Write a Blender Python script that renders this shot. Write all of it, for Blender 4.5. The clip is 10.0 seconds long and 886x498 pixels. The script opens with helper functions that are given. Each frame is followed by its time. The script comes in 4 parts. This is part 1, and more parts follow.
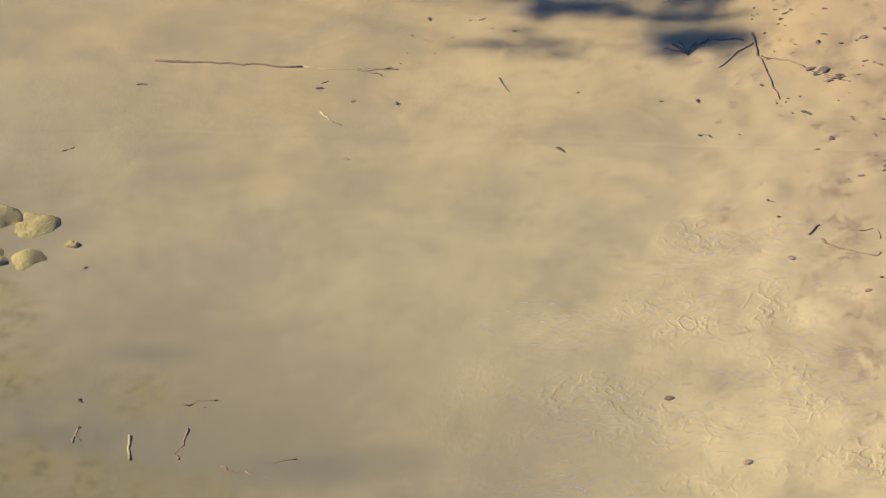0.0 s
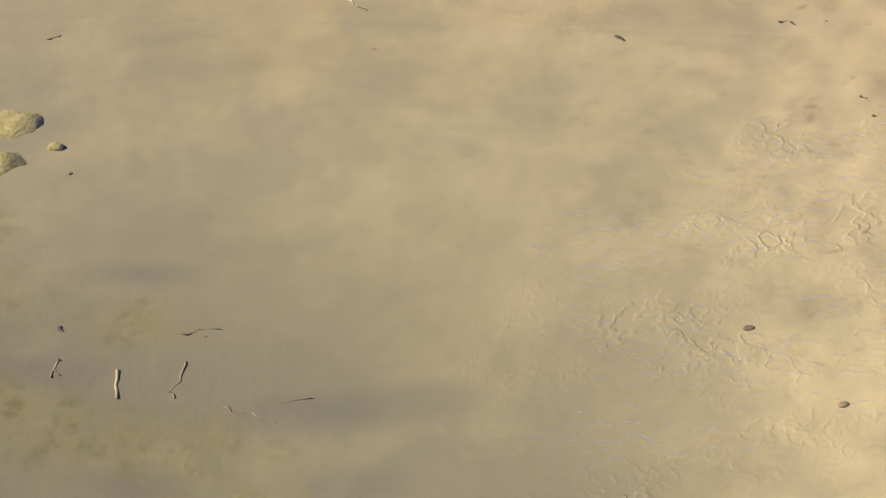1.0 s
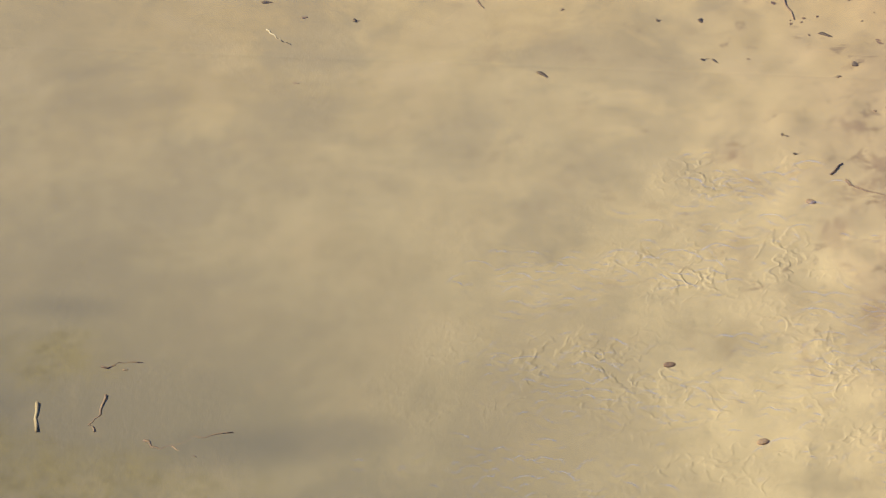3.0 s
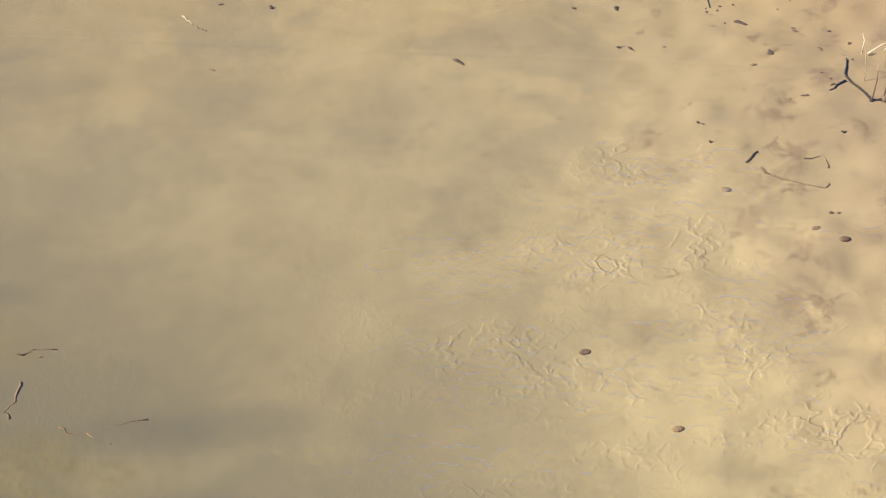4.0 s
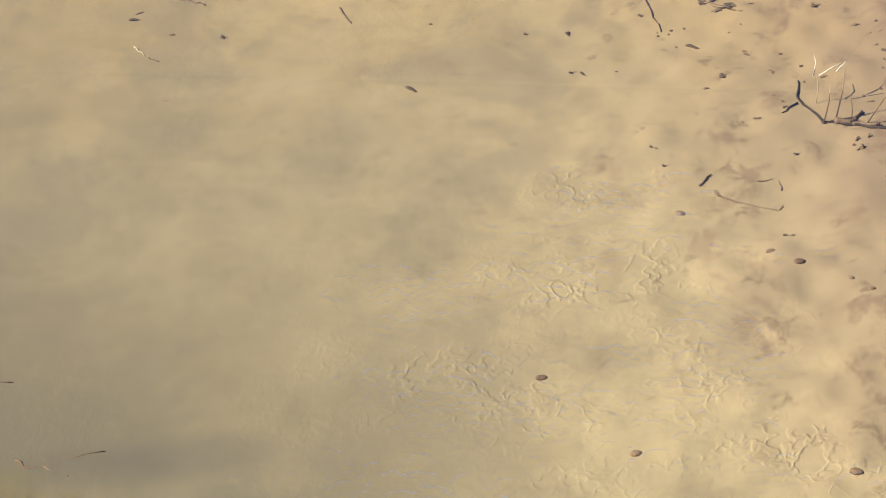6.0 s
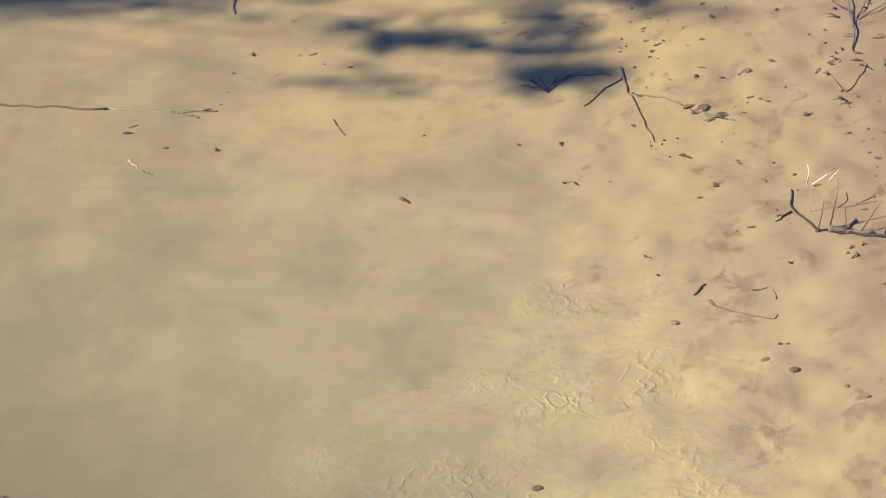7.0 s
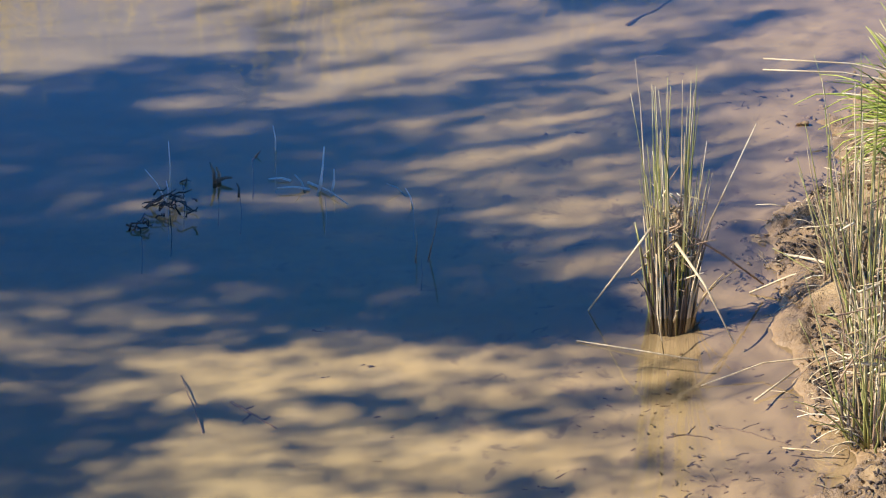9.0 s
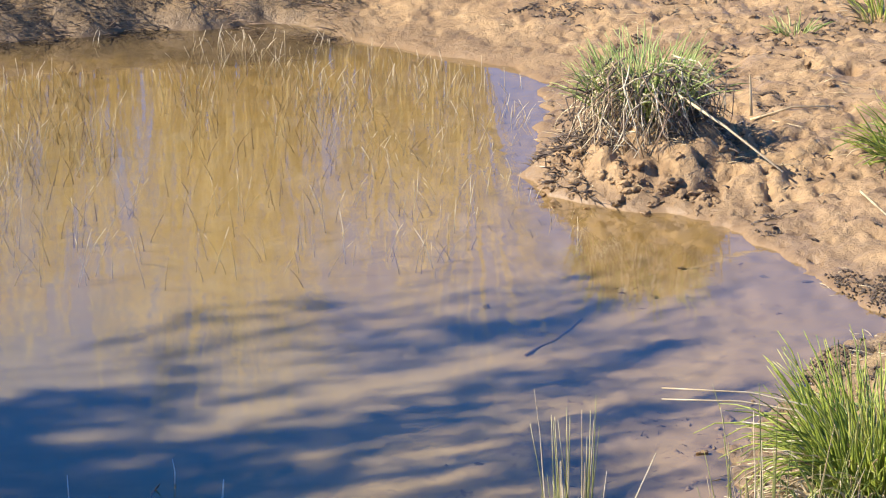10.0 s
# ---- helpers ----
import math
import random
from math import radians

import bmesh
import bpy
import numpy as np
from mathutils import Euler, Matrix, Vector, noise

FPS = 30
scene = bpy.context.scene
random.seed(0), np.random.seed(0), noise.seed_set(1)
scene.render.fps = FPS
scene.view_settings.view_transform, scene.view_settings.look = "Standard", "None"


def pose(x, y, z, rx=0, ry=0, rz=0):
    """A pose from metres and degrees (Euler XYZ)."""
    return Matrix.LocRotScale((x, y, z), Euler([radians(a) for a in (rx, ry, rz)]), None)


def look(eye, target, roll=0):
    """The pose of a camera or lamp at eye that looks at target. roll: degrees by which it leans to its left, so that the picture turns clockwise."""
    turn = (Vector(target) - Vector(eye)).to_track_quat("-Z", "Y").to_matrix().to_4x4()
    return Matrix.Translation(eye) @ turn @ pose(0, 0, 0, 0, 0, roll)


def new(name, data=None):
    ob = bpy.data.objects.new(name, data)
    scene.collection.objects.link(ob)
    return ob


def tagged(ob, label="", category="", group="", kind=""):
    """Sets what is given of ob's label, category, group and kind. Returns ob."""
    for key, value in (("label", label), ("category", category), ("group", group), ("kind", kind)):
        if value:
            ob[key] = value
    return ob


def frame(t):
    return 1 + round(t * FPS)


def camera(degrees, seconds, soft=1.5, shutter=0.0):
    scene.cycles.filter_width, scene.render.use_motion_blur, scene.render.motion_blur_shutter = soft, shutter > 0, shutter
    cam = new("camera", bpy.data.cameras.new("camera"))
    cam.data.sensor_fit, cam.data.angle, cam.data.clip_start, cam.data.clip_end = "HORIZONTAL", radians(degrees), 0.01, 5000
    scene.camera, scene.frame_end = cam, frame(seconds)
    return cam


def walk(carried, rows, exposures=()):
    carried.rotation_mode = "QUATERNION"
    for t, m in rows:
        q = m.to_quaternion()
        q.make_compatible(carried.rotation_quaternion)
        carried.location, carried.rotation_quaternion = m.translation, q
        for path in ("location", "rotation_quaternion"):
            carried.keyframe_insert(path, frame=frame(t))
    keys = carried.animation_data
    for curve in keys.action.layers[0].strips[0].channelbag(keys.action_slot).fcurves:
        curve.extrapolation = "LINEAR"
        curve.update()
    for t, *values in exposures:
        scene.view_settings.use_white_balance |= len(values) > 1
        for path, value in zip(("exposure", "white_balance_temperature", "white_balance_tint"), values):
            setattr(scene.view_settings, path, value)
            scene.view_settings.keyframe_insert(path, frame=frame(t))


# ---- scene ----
cam = camera(14.0, 10.0, soft=1.15)
PATH = [
    (0, (0.0829, -0.7461, 3.0294), (-0.6893, 6.1584, -0.9369), -1.41),
    (0.1, (0.031, -0.28, 2.763), (-0.753, 6.595, -1.252), -1.45),
    (0.2, (0, 0.01, 2.594), (-0.799, 6.862, -1.457), -1.5),
    (0.3, (0, 0.01, 2.594), (-0.806, 6.847, -1.484), -1.5),
    (0.5, (0, 0, 2.6), (-0.8219, 6.8141, -1.5101), -1.51),
    (1, (0, 0, 2.6), (-0.8562, 6.7873, -1.5473), -1.72),
    (1.5, (0, 0, 2.6), (-0.8258, 6.7869, -1.5541), -1.59),
    (2, (0, 0, 2.6), (-0.7521, 6.8036, -1.5406), -1.17),
    (3.3, (0, 0, 2.6), (-0.6552, 6.8506, -1.4792), -0.31),
    (3.5, (0, 0, 2.6), (-0.6134, 6.8514, -1.4843), -0.17),
    (4, (0, 0, 2.6), (-0.4995, 6.8463, -1.5084), 0.3),
    (4.5, (0, 0, 2.6), (-0.3669, 6.8352, -1.5408), 0.85),
    (5, (0, 0, 2.6), (-0.3599, 6.8559, -1.5069), 0.58),
    (5.2, (0, 0, 2.6), (-0.3876, 6.8699, -1.481), 0.47),
    (6.3, (0, 0, 2.6), (-0.4074, 6.8939, -1.4384), -0.25),
    (6.5, (0, 0, 2.6), (-0.4149, 6.9108, -1.4085), -0.37),
    (7, (0, 0, 2.6), (-0.3957, 7.0057, -1.2424), -0.39),
    (7.5, (0, 0, 2.6), (-0.3757, 7.1443, -0.9803), 0.01),
    (8, (0, 0, 2.6), (-0.3739, 7.2832, -0.6887), -0.03),
    (8.5, (0, 0, 2.6), (-0.32, 7.4011, -0.4201), -0.08),
    (9, (0, 0, 2.6), (-0.2181, 7.502, -0.1699), 0.02),
    (9.5, (0, 0, 2.6), (-0.0699, 7.6262, 0.1841), 0.21),
    (10, (0, 0, 2.6), (-0.0002, 7.7275, 0.5298), 0.12),
]
walk(cam, [(t, look(eye, target, roll)) for t, eye, target, roll in PATH], exposures=[(0, 1.0), (10, 1.0)])

# ---- light ----
SUN_EL, SUN_AZ = radians(40), math.atan2(-0.17, -0.985)
TO_SUN = Vector((math.cos(SUN_EL) * math.cos(SUN_AZ), math.cos(SUN_EL) * math.sin(SUN_AZ), math.sin(SUN_EL)))
world = bpy.data.worlds.new("sky")
scene.world = world
world.use_nodes = True
wn = world.node_tree
sky = wn.nodes.new("ShaderNodeTexSky")
sky.sky_type, sky.sun_disc = "NISHITA", False
sky.sun_elevation = SUN_EL
sky.altitude, sky.air_density, sky.dust_density, sky.ozone_density = 2500, 0.55, 0.0, 9.0
sky.sun_rotation = math.atan2(TO_SUN.x, TO_SUN.y) % (2 * math.pi)
deep = wn.nodes.new("ShaderNodeMix")  # a deep clear-weather blue
deep.data_type, deep.blend_type = "RGBA", "MULTIPLY"
deep.inputs[0].default_value, deep.inputs[7].default_value = 1.0, (0.43, 0.93, 1.13, 1)
wn.links.new(sky.outputs[0], deep.inputs[6])
wn.links.new(deep.outputs[2], wn.nodes["Background"].inputs[0])
wn.nodes["Background"].inputs[1].default_value = 0.15
sun = new("sun", bpy.data.lights.new("sun", "SUN"))
sun.data.energy, sun.data.angle, sun.data.color = 4.5, radians(0.53), (1.0, 0.90, 0.75)
sun.matrix_world = Matrix.Translation(TO_SUN * 30) @ TO_SUN.to_track_quat("Z", "Y").to_matrix().to_4x4()


# ---- materials ----
class Nodes:
    """Short forms for building one material."""

    def __init__(self, name):
        self.mat = bpy.data.materials.new(name)
        self.mat.use_nodes = True
        self.tree = self.mat.node_tree
        self.bsdf = self.tree.nodes["Principled BSDF"]
        self.pos = self.tree.nodes.new("ShaderNodeNewGeometry").outputs["Position"]

    def add(self, kind, **inputs):
        n = self.tree.nodes.new(kind)
        for key, v in inputs.items():
            self.put(n.inputs[key], v)
        return n

    def put(self, socket, v):
        if isinstance(v, bpy.types.NodeSocket):
            self.tree.links.new(v, socket)
        else:
            socket.default_value = v

    def noise(self, scale, detail=4.0, rough=0.55, vector=None, distort=0.0):
        n = self.add("ShaderNodeTexNoise", Scale=scale, Detail=detail, Roughness=rough, Distortion=distort)
        self.put(n.inputs["Vector"], vector or self.pos)
        return n.outputs["Fac"]

    def span(self, v, a, b, lo=0.0, hi=1.0):
        n = self.add("ShaderNodeMapRange")
        n.interpolation_type = "SMOOTHSTEP"
        for i, w in enumerate((v, a, b, lo, hi)):
            self.put(n.inputs[i], w)
        return n.outputs[0]

    def math(self, op, a, b=0.0):
        n = self.tree.nodes.new("ShaderNodeMath")
        n.operation = op
        self.put(n.inputs[0], a)
        self.put(n.inputs[1], b)
        return n.outputs[0]

    def mix(self, f, a, b):
        n = self.tree.nodes.new("ShaderNodeMix")
        n.data_type = "RGBA"
        self.put(n.inputs[0], f)
        self.put(n.inputs[6], (*a, 1) if isinstance(a, tuple) else a)
        self.put(n.inputs[7], (*b, 1) if isinstance(b, tuple) else b)
        return n.outputs[2]

    def axes(self):
        n = self.tree.nodes.new("ShaderNodeSeparateXYZ")
        self.put(n.inputs[0], self.pos)
        return n.outputs

    def scaled(self, x, y, z):
        n = self.tree.nodes.new("ShaderNodeVectorMath")
        n.operation = "MULTIPLY"
        self.put(n.inputs[0], self.pos)
        n.inputs[1].default_value = (x, y, z)
        return n.outputs[0]

    def blot(self, cx, cy, rx, ry, ragged):
        """One at a spot on the ground, falling to nought at its ragged rim."""
        x, y, _ = self.axes()
        u = self.math("POWER", self.math("MULTIPLY", self.math("SUBTRACT", x, cx), 1 / rx), 2)
        v = self.math("POWER", self.math("MULTIPLY", self.math("SUBTRACT", y, cy), 1 / ry), 2)
        far = self.math("ADD", self.math("SQRT", self.math("ADD", u, v)), self.math("MULTIPLY", self.math("SUBTRACT", ragged, 0.5), 2.2))
        return self.span(far, 1.3, 0.2)

    def bump(self, height, distance, strength=1.0):
        n = self.add("ShaderNodeBump", Strength=strength, Distance=distance, Height=height)
        return n.outputs[0]

    def done(self, color, rough=0.8, normal=None, **more):
        self.put(self.bsdf.inputs["Base Color"], (*color, 1) if isinstance(color, tuple) else color)
        self.put(self.bsdf.inputs["Roughness"], rough)
        if normal is not None:
            self.put(self.bsdf.inputs["Normal"], normal)
        for key, v in more.items():
            self.put(self.bsdf.inputs[key.replace("_", " ")], v)
        return self.mat


# algae, ridges in place of caustic lines, and dark silt on the bed: x, y, and the half widths of each patch
WEED = [(-1.29, 4.50, 0.10, 0.14), (-1.23, 4.32, 0.11, 0.10), (-0.985, 4.27, 0.09, 0.06), (-0.90, 4.03, 0.24, 0.065), (-1.13, 4.06, 0.16, 0.10), (-0.80, 3.93, 0.14, 0.04)]
CAUSTIC_SPOTS = [(-0.24, 3.86, 0.20, 0.12), (-0.06, 4.06, 0.20, 0.12), (-0.24, 4.22, 0.20, 0.14), (-0.04, 4.46, 0.18, 0.16), (0.14, 4.28, 0.14, 0.14), (0.20, 4.00, 0.22, 0.16), (-0.05, 4.75, 0.12, 0.10)]
STAINS = [(-0.73, 4.10, 0.12, 0.045), (-0.60, 4.11, 0.13, 0.04), (-0.92, 3.96, 0.07, 0.035), (-0.99, 4.38, 0.10, 0.035), (-1.08, 4.16, 0.09, 0.04), (-0.62, 3.96, 0.12, 0.04)]


def mud_material():
    m = Nodes("sandy_mud")
    x, y, z = m.axes()
    big, mid, fine, grit = m.noise(1.6, 3), m.noise(6.5, 5, 0.6, distort=0.6), m.noise(38, 5, 0.65), m.noise(190, 4, 0.7)
    sand = m.mix(m.span(mid, 0.34, 0.68), (0.585, 0.465, 0.27), (0.665, 0.54, 0.325))
    pale = m.math("MULTIPLY", m.span(m.math("ADD", y, m.math("MULTIPLY", mid, 0.5)), 5.1, 4.6), m.span(x, -0.3, 0.15))
    sand = m.mix(m.math("MULTIPLY", pale, 0.8), sand, (0.76, 0.62, 0.365))
    rosy = m.mix(m.span(mid, 0.34, 0.68), (0.79, 0.565, 0.25), (0.94, 0.69, 0.32))
    sand = m.mix(m.span(m.math("ADD", y, m.math("MULTIPLY", big, 1.2)), 5.2, 6.4), sand, rosy)
    sand = m.mix(m.span(m.math("ADD", y, m.math("MULTIPLY", mid, 0.5)), 6.3, 7.4, 0.0, 0.45), sand, (0.90, 0.61, 0.245))
    sand = m.mix(m.span(m.math("ADD", y, m.math("MULTIPLY", big, 1.2)), 8.8, 9.9), sand, (0.60, 0.405, 0.19))
    sand = m.mix(m.span(fine, 0.45, 0.75, 0.0, 0.22), sand, (0.38, 0.29, 0.17))
    # clouds of settled silt, drifts of clean sand
    cloud = m.noise(4.0, 8, 0.66, m.scaled(1.0, 0.8, 1), 0.35)
    drift = m.noise(11, 7, 0.72, m.scaled(1.0, 0.75, 1), 0.3)
    sand = m.mix(m.span(cloud, 0.48, 0.34, 0.0, 0.35), sand, (0.74, 0.575, 0.36))
    sand = m.mix(m.math("MULTIPLY", m.span(m.math("ADD", x, m.math("MULTIPLY", cloud, 0.4)), -0.6, 0.25, 0.0, 0.50), m.span(y, 5.3, 4.7)), sand, (0.80, 0.645, 0.395))
    silt = m.mix(m.span(cloud, 0.36, 0.66), (0.315, 0.27, 0.18), (0.20, 0.18, 0.13))
    level = m.math("ADD", z, m.math("MULTIPLY", m.math("SUBTRACT", m.noise(4.5, 7, 0.65, distort=0.3), 0.5), 0.045))
    bed = m.mix(m.span(level, -0.045, -0.180, 0.0, 1.0), sand, silt)
    bed = m.mix(m.math("MULTIPLY", m.span(cloud, 0.47, 0.62, 0.0, 0.40), m.span(y, 5.9, 5.3, 0.3, 1.0)), bed, (0.36, 0.30, 0.205))
    bed = m.mix(m.span(drift, 0.53, 0.66, 0.0, 0.30), bed, (0.40, 0.32, 0.20))
    for cx, cy, rx, ry in STAINS:
        bed = m.mix(m.math("MULTIPLY", m.blot(cx, cy, rx, ry, cloud), 0.4), bed, (0.17, 0.155, 0.13))
    shoal = m.span(m.math("ADD", z, m.math("MULTIPLY", m.math("SUBTRACT", mid, 0.5), 0.035)), -0.095, -0.012)
    bed = m.mix(m.math("MULTIPLY", shoal, 0.85), bed, (0.405, 0.275, 0.185))
    flecks = m.math("MULTIPLY", m.span(m.noise(24, 5, 0.7, m.scaled(0.7, 0.55, 1), 0.4), 0.57, 0.68), m.span(z, -0.115, -0.06, 0.0, 0.7))
    bed = m.mix(flecks, bed, (0.30, 0.205, 0.13))
    smudge = m.math("MULTIPLY", m.span(m.noise(10, 6, 0.72, m.scaled(1, 0.6, 1), 0.3), 0.53, 0.66), m.span(z, -0.10, -0.05, 0.0, 0.65))
    bed = m.mix(smudge, bed, (0.33, 0.215, 0.14))
    algae = None
    for cx, cy, rx, ry in WEED:
        one = m.blot(cx, cy, rx, ry, drift)
        algae = one if algae is None else m.math("MAXIMUM", algae, one)
    algae = m.math("MULTIPLY", algae, m.span(m.noise(16, 5, 0.7), 0.36, 0.60, 0.35, 1.0))
    rot = m.math("MULTIPLY", m.span(m.math("ADD", y, m.math("MULTIPLY", big, 1.6)), 9.6, 10.9), m.span(m.noise(9, 5, 0.7, m.scaled(1.6, 0.7, 1)), 0.30, 0.62))
    bed = m.mix(m.math("MULTIPLY", rot, 0.85), bed, (0.45, 0.285, 0.085))
    speck = m.noise(27, 6, 0.72, m.scaled(1.0, 0.8, 1))
    bed = m.mix(m.span(speck, 0.54, 0.68, 0.0, m.span(y, 5.6, 4.6, 0.06, 0.22)), bed, (0.27, 0.225, 0.15))
    bed = m.mix(m.math("MULTIPLY", algae, 0.62), bed, (0.335, 0.27, 0.105))
    bed = m.mix(m.math("MULTIPLY", algae, m.span(speck, 0.46, 0.62, 0.0, 0.6)), bed, (0.16, 0.135, 0.06))
    bank = m.mix(m.span(mid, 0.35, 0.65), (0.30, 0.184, 0.088), (0.475, 0.31, 0.153))
    ochre = m.mix(m.span(mid, 0.35, 0.65), (0.26, 0.175, 0.08), (0.46, 0.32, 0.155))
    bank = m.mix(m.span(y, 9.2, 8.7), bank, ochre)
    bank = m.mix(m.span(fine, 0.54, 0.74, 0.0, 0.4), bank, (0.16, 0.098, 0.052))
    soil = m.math("MULTIPLY", m.span(m.noise(14, 6, 0.72, distort=0.3), m.span(y, 9.3, 8.9, 0.53, 0.48), 0.64, 0.0, 0.75), m.span(y, 9.3, 8.9, 0.6, 1.0))
    bank = m.mix(soil, bank, (0.11, 0.07, 0.038))
    bank = m.mix(m.span(m.noise(21, 6, 0.7, distort=0.2), 0.56, 0.68, 0.0, 0.45), bank, (0.62, 0.455, 0.265))
    wet = m.span(m.math("ADD", z, m.math("MULTIPLY", m.math("SUBTRACT", mid, 0.5), 0.10)), 0.085, 0.02)
    bank = m.mix(m.math("MULTIPLY", wet, 0.7), bank, (0.25, 0.16, 0.08))
    col = m.mix(m.span(z, 0.003, -0.012), bank, bed)
    # peaty soil on the far shore
    peat = m.math("MULTIPLY", m.span(m.math("ADD", y, m.math("MULTIPLY", mid, 0.5)), 12.50, 12.75), m.span(m.math("ADD", x, m.math("MULTIPLY", mid, 0.4)), 0.05, -0.25))
    col = m.mix(m.math("MULTIPLY", peat, 0.95), col, (0.21, 0.14, 0.07))
    col = m.mix(m.span(grit, 0.35, 0.75, 0.0, m.span(z, -0.01, 0.02, 0.06, 0.16)), col, (0.55, 0.42, 0.27))
    damp = m.math("MAXIMUM", wet, m.span(m.noise(5, 4, 0.6), 0.42, 0.62, 0.0, 0.75))
    rough = m.math("SUBTRACT", 0.88, m.math("MULTIPLY", damp, m.span(z, -0.002, 0.004, 0.0, 0.46)))
    col = m.mix(m.math("MULTIPLY", m.math("MULTIPLY", damp, m.span(z, -0.002, 0.004)), 0.22), col, (0.20, 0.125, 0.07))
    lump = m.math("ADD", m.math("ADD", fine, m.math("MULTIPLY", m.noise(16, 5, 0.62, distort=0.2), 1.6)), m.math("MULTIPLY", grit, 0.35))
    # a net of little ridges, shaped to stand in for caustic light on the sand
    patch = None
    for cx, cy, rx, ry in CAUSTIC_SPOTS:
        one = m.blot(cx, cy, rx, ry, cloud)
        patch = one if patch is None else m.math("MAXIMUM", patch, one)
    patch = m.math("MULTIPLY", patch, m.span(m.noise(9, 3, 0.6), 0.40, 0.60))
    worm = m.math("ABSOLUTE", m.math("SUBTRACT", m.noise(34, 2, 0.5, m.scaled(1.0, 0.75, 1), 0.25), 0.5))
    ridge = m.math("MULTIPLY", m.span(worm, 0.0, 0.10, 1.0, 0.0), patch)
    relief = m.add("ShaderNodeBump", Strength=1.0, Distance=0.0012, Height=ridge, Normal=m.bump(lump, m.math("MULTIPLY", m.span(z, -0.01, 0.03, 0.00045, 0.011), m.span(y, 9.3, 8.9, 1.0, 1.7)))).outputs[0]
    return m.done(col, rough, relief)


def water_material():
    m = Nodes("still_water")
    t = m.tree
    t.nodes.remove(m.bsdf)
    swell = m.noise(5.5, 2, 0.4, m.scaled(0.55, 1.0, 1))
    chop = m.noise(26, 2, 0.5, m.scaled(0.6, 1.0, 1))
    h = m.math("ADD", swell, m.math("MULTIPLY", chop, 0.18))
    normal = m.bump(h, 0.0013, 1.0)
    clear = m.add("ShaderNodeBsdfTransparent", Color=(0.51, 0.515, 0.465, 1))
    gloss = m.add("ShaderNodeBsdfGlossy", Color=(1, 1, 1, 1), Roughness=m.span(m.axes()[1], 4.9, 5.1, 0.28, 0.045), Normal=normal)
    facing = m.add("ShaderNodeLayerWeight", Blend=0.5, Normal=normal).outputs["Facing"]
    gleam = m.math("ADD", 0.02, m.math("MULTIPLY", m.math("POWER", facing, 5.0), 0.98))
    mixed = m.add("ShaderNodeMixShader")
    for i, s in enumerate((gleam, clear.outputs[0], gloss.outputs[0])):
        m.put(mixed.inputs[i], s)
    m.put(t.nodes["Material Output"].inputs[0], mixed.outputs[0])
    return m.mat


def plant_material(name, a, b, tip=None, rough=0.6, scale=9.0, see=0.0):
    """Streaked along the stem, each piece a little different."""
    m = Nodes(name)
    rnd = m.tree.nodes.new("ShaderNodeObjectInfo").outputs["Random"]
    isl = m.tree.nodes.new("ShaderNodeNewGeometry").outputs["Random Per Island"]
    n = m.noise(scale, 3, 0.6, m.scaled(6, 6, 1))
    f = m.math("ADD", m.math("MULTIPLY", n, 0.7), m.math("ADD", m.math("MULTIPLY", rnd, 0.35), m.math("MULTIPLY", isl, 0.25)))
    col = m.mix(m.span(f, 0.35, 0.95), a, b)
    if tip:
        col = m.mix(m.span(m.noise(4.0, 2), 0.52, 0.66, 0.0, 0.8), col, tip)
    return m.done(col, rough, m.bump(m.noise(140, 3, 0.6, m.scaled(1, 1, 0.2)), 0.002), Subsurface_Weight=see)


MUD = mud_material()
WATER = water_material()
RUSH = plant_material("rush_green", (0.08, 0.10, 0.02), (0.37, 0.36, 0.105), (0.64, 0.54, 0.28))
STRAW = plant_material("straw", (0.30, 0.21, 0.10), (0.76, 0.63, 0.40), (0.18, 0.12, 0.06))
BLOND = plant_material("bleached_straw", (0.56, 0.44, 0.26), (0.86, 0.77, 0.56), (0.44, 0.33, 0.18))
GRASS = plant_material("grass_green", (0.075, 0.13, 0.014), (0.44, 0.49, 0.08), (0.66, 0.60, 0.25), 0.45)
DULL = plant_material("tussock_green", (0.12, 0.19, 0.035), (0.46, 0.54, 0.17), (0.60, 0.55, 0.28))
REED = plant_material("golden_reed", (0.22, 0.165, 0.05), (0.78, 0.61, 0.27), (0.20, 0.19, 0.06))
PALE = plant_material("pale_water_grass", (0.40, 0.30, 0.14), (0.62, 0.50, 0.29), (0.25, 0.17, 0.08))
TWIG = plant_material("dark_twig", (0.060, 0.044, 0.032), (0.15, 0.11, 0.080), None, 0.75, 20)
SODDEN = plant_material("sodden_twig", (0.022, 0.018, 0.014), (0.075, 0.06, 0.048), None, 0.6, 20)
GREY = plant_material("bleached_twig", (0.50, 0.46, 0.40), (0.78, 0.73, 0.65), None, 0.75, 20)
STICK = plant_material("brown_stick", (0.20, 0.13, 0.085), (0.42, 0.29, 0.18), None, 0.75, 20)
FLAKE = plant_material("rotten_flake", (0.20, 0.12, 0.08), (0.46, 0.32, 0.21), None, 0.8, 30)
LITTER = plant_material("dead_leaf", (0.17, 0.12, 0.075), (0.40, 0.29, 0.175), None, 0.75, 40)
BARK = plant_material("bark", (0.12, 0.09, 0.07), (0.30, 0.25, 0.20), None, 0.85, 6)
LEAF = plant_material("gum_leaf", (0.045, 0.075, 0.025), (0.10, 0.13, 0.05), None, 0.5, 6)


# ---- building blocks ----
TABLES = {}


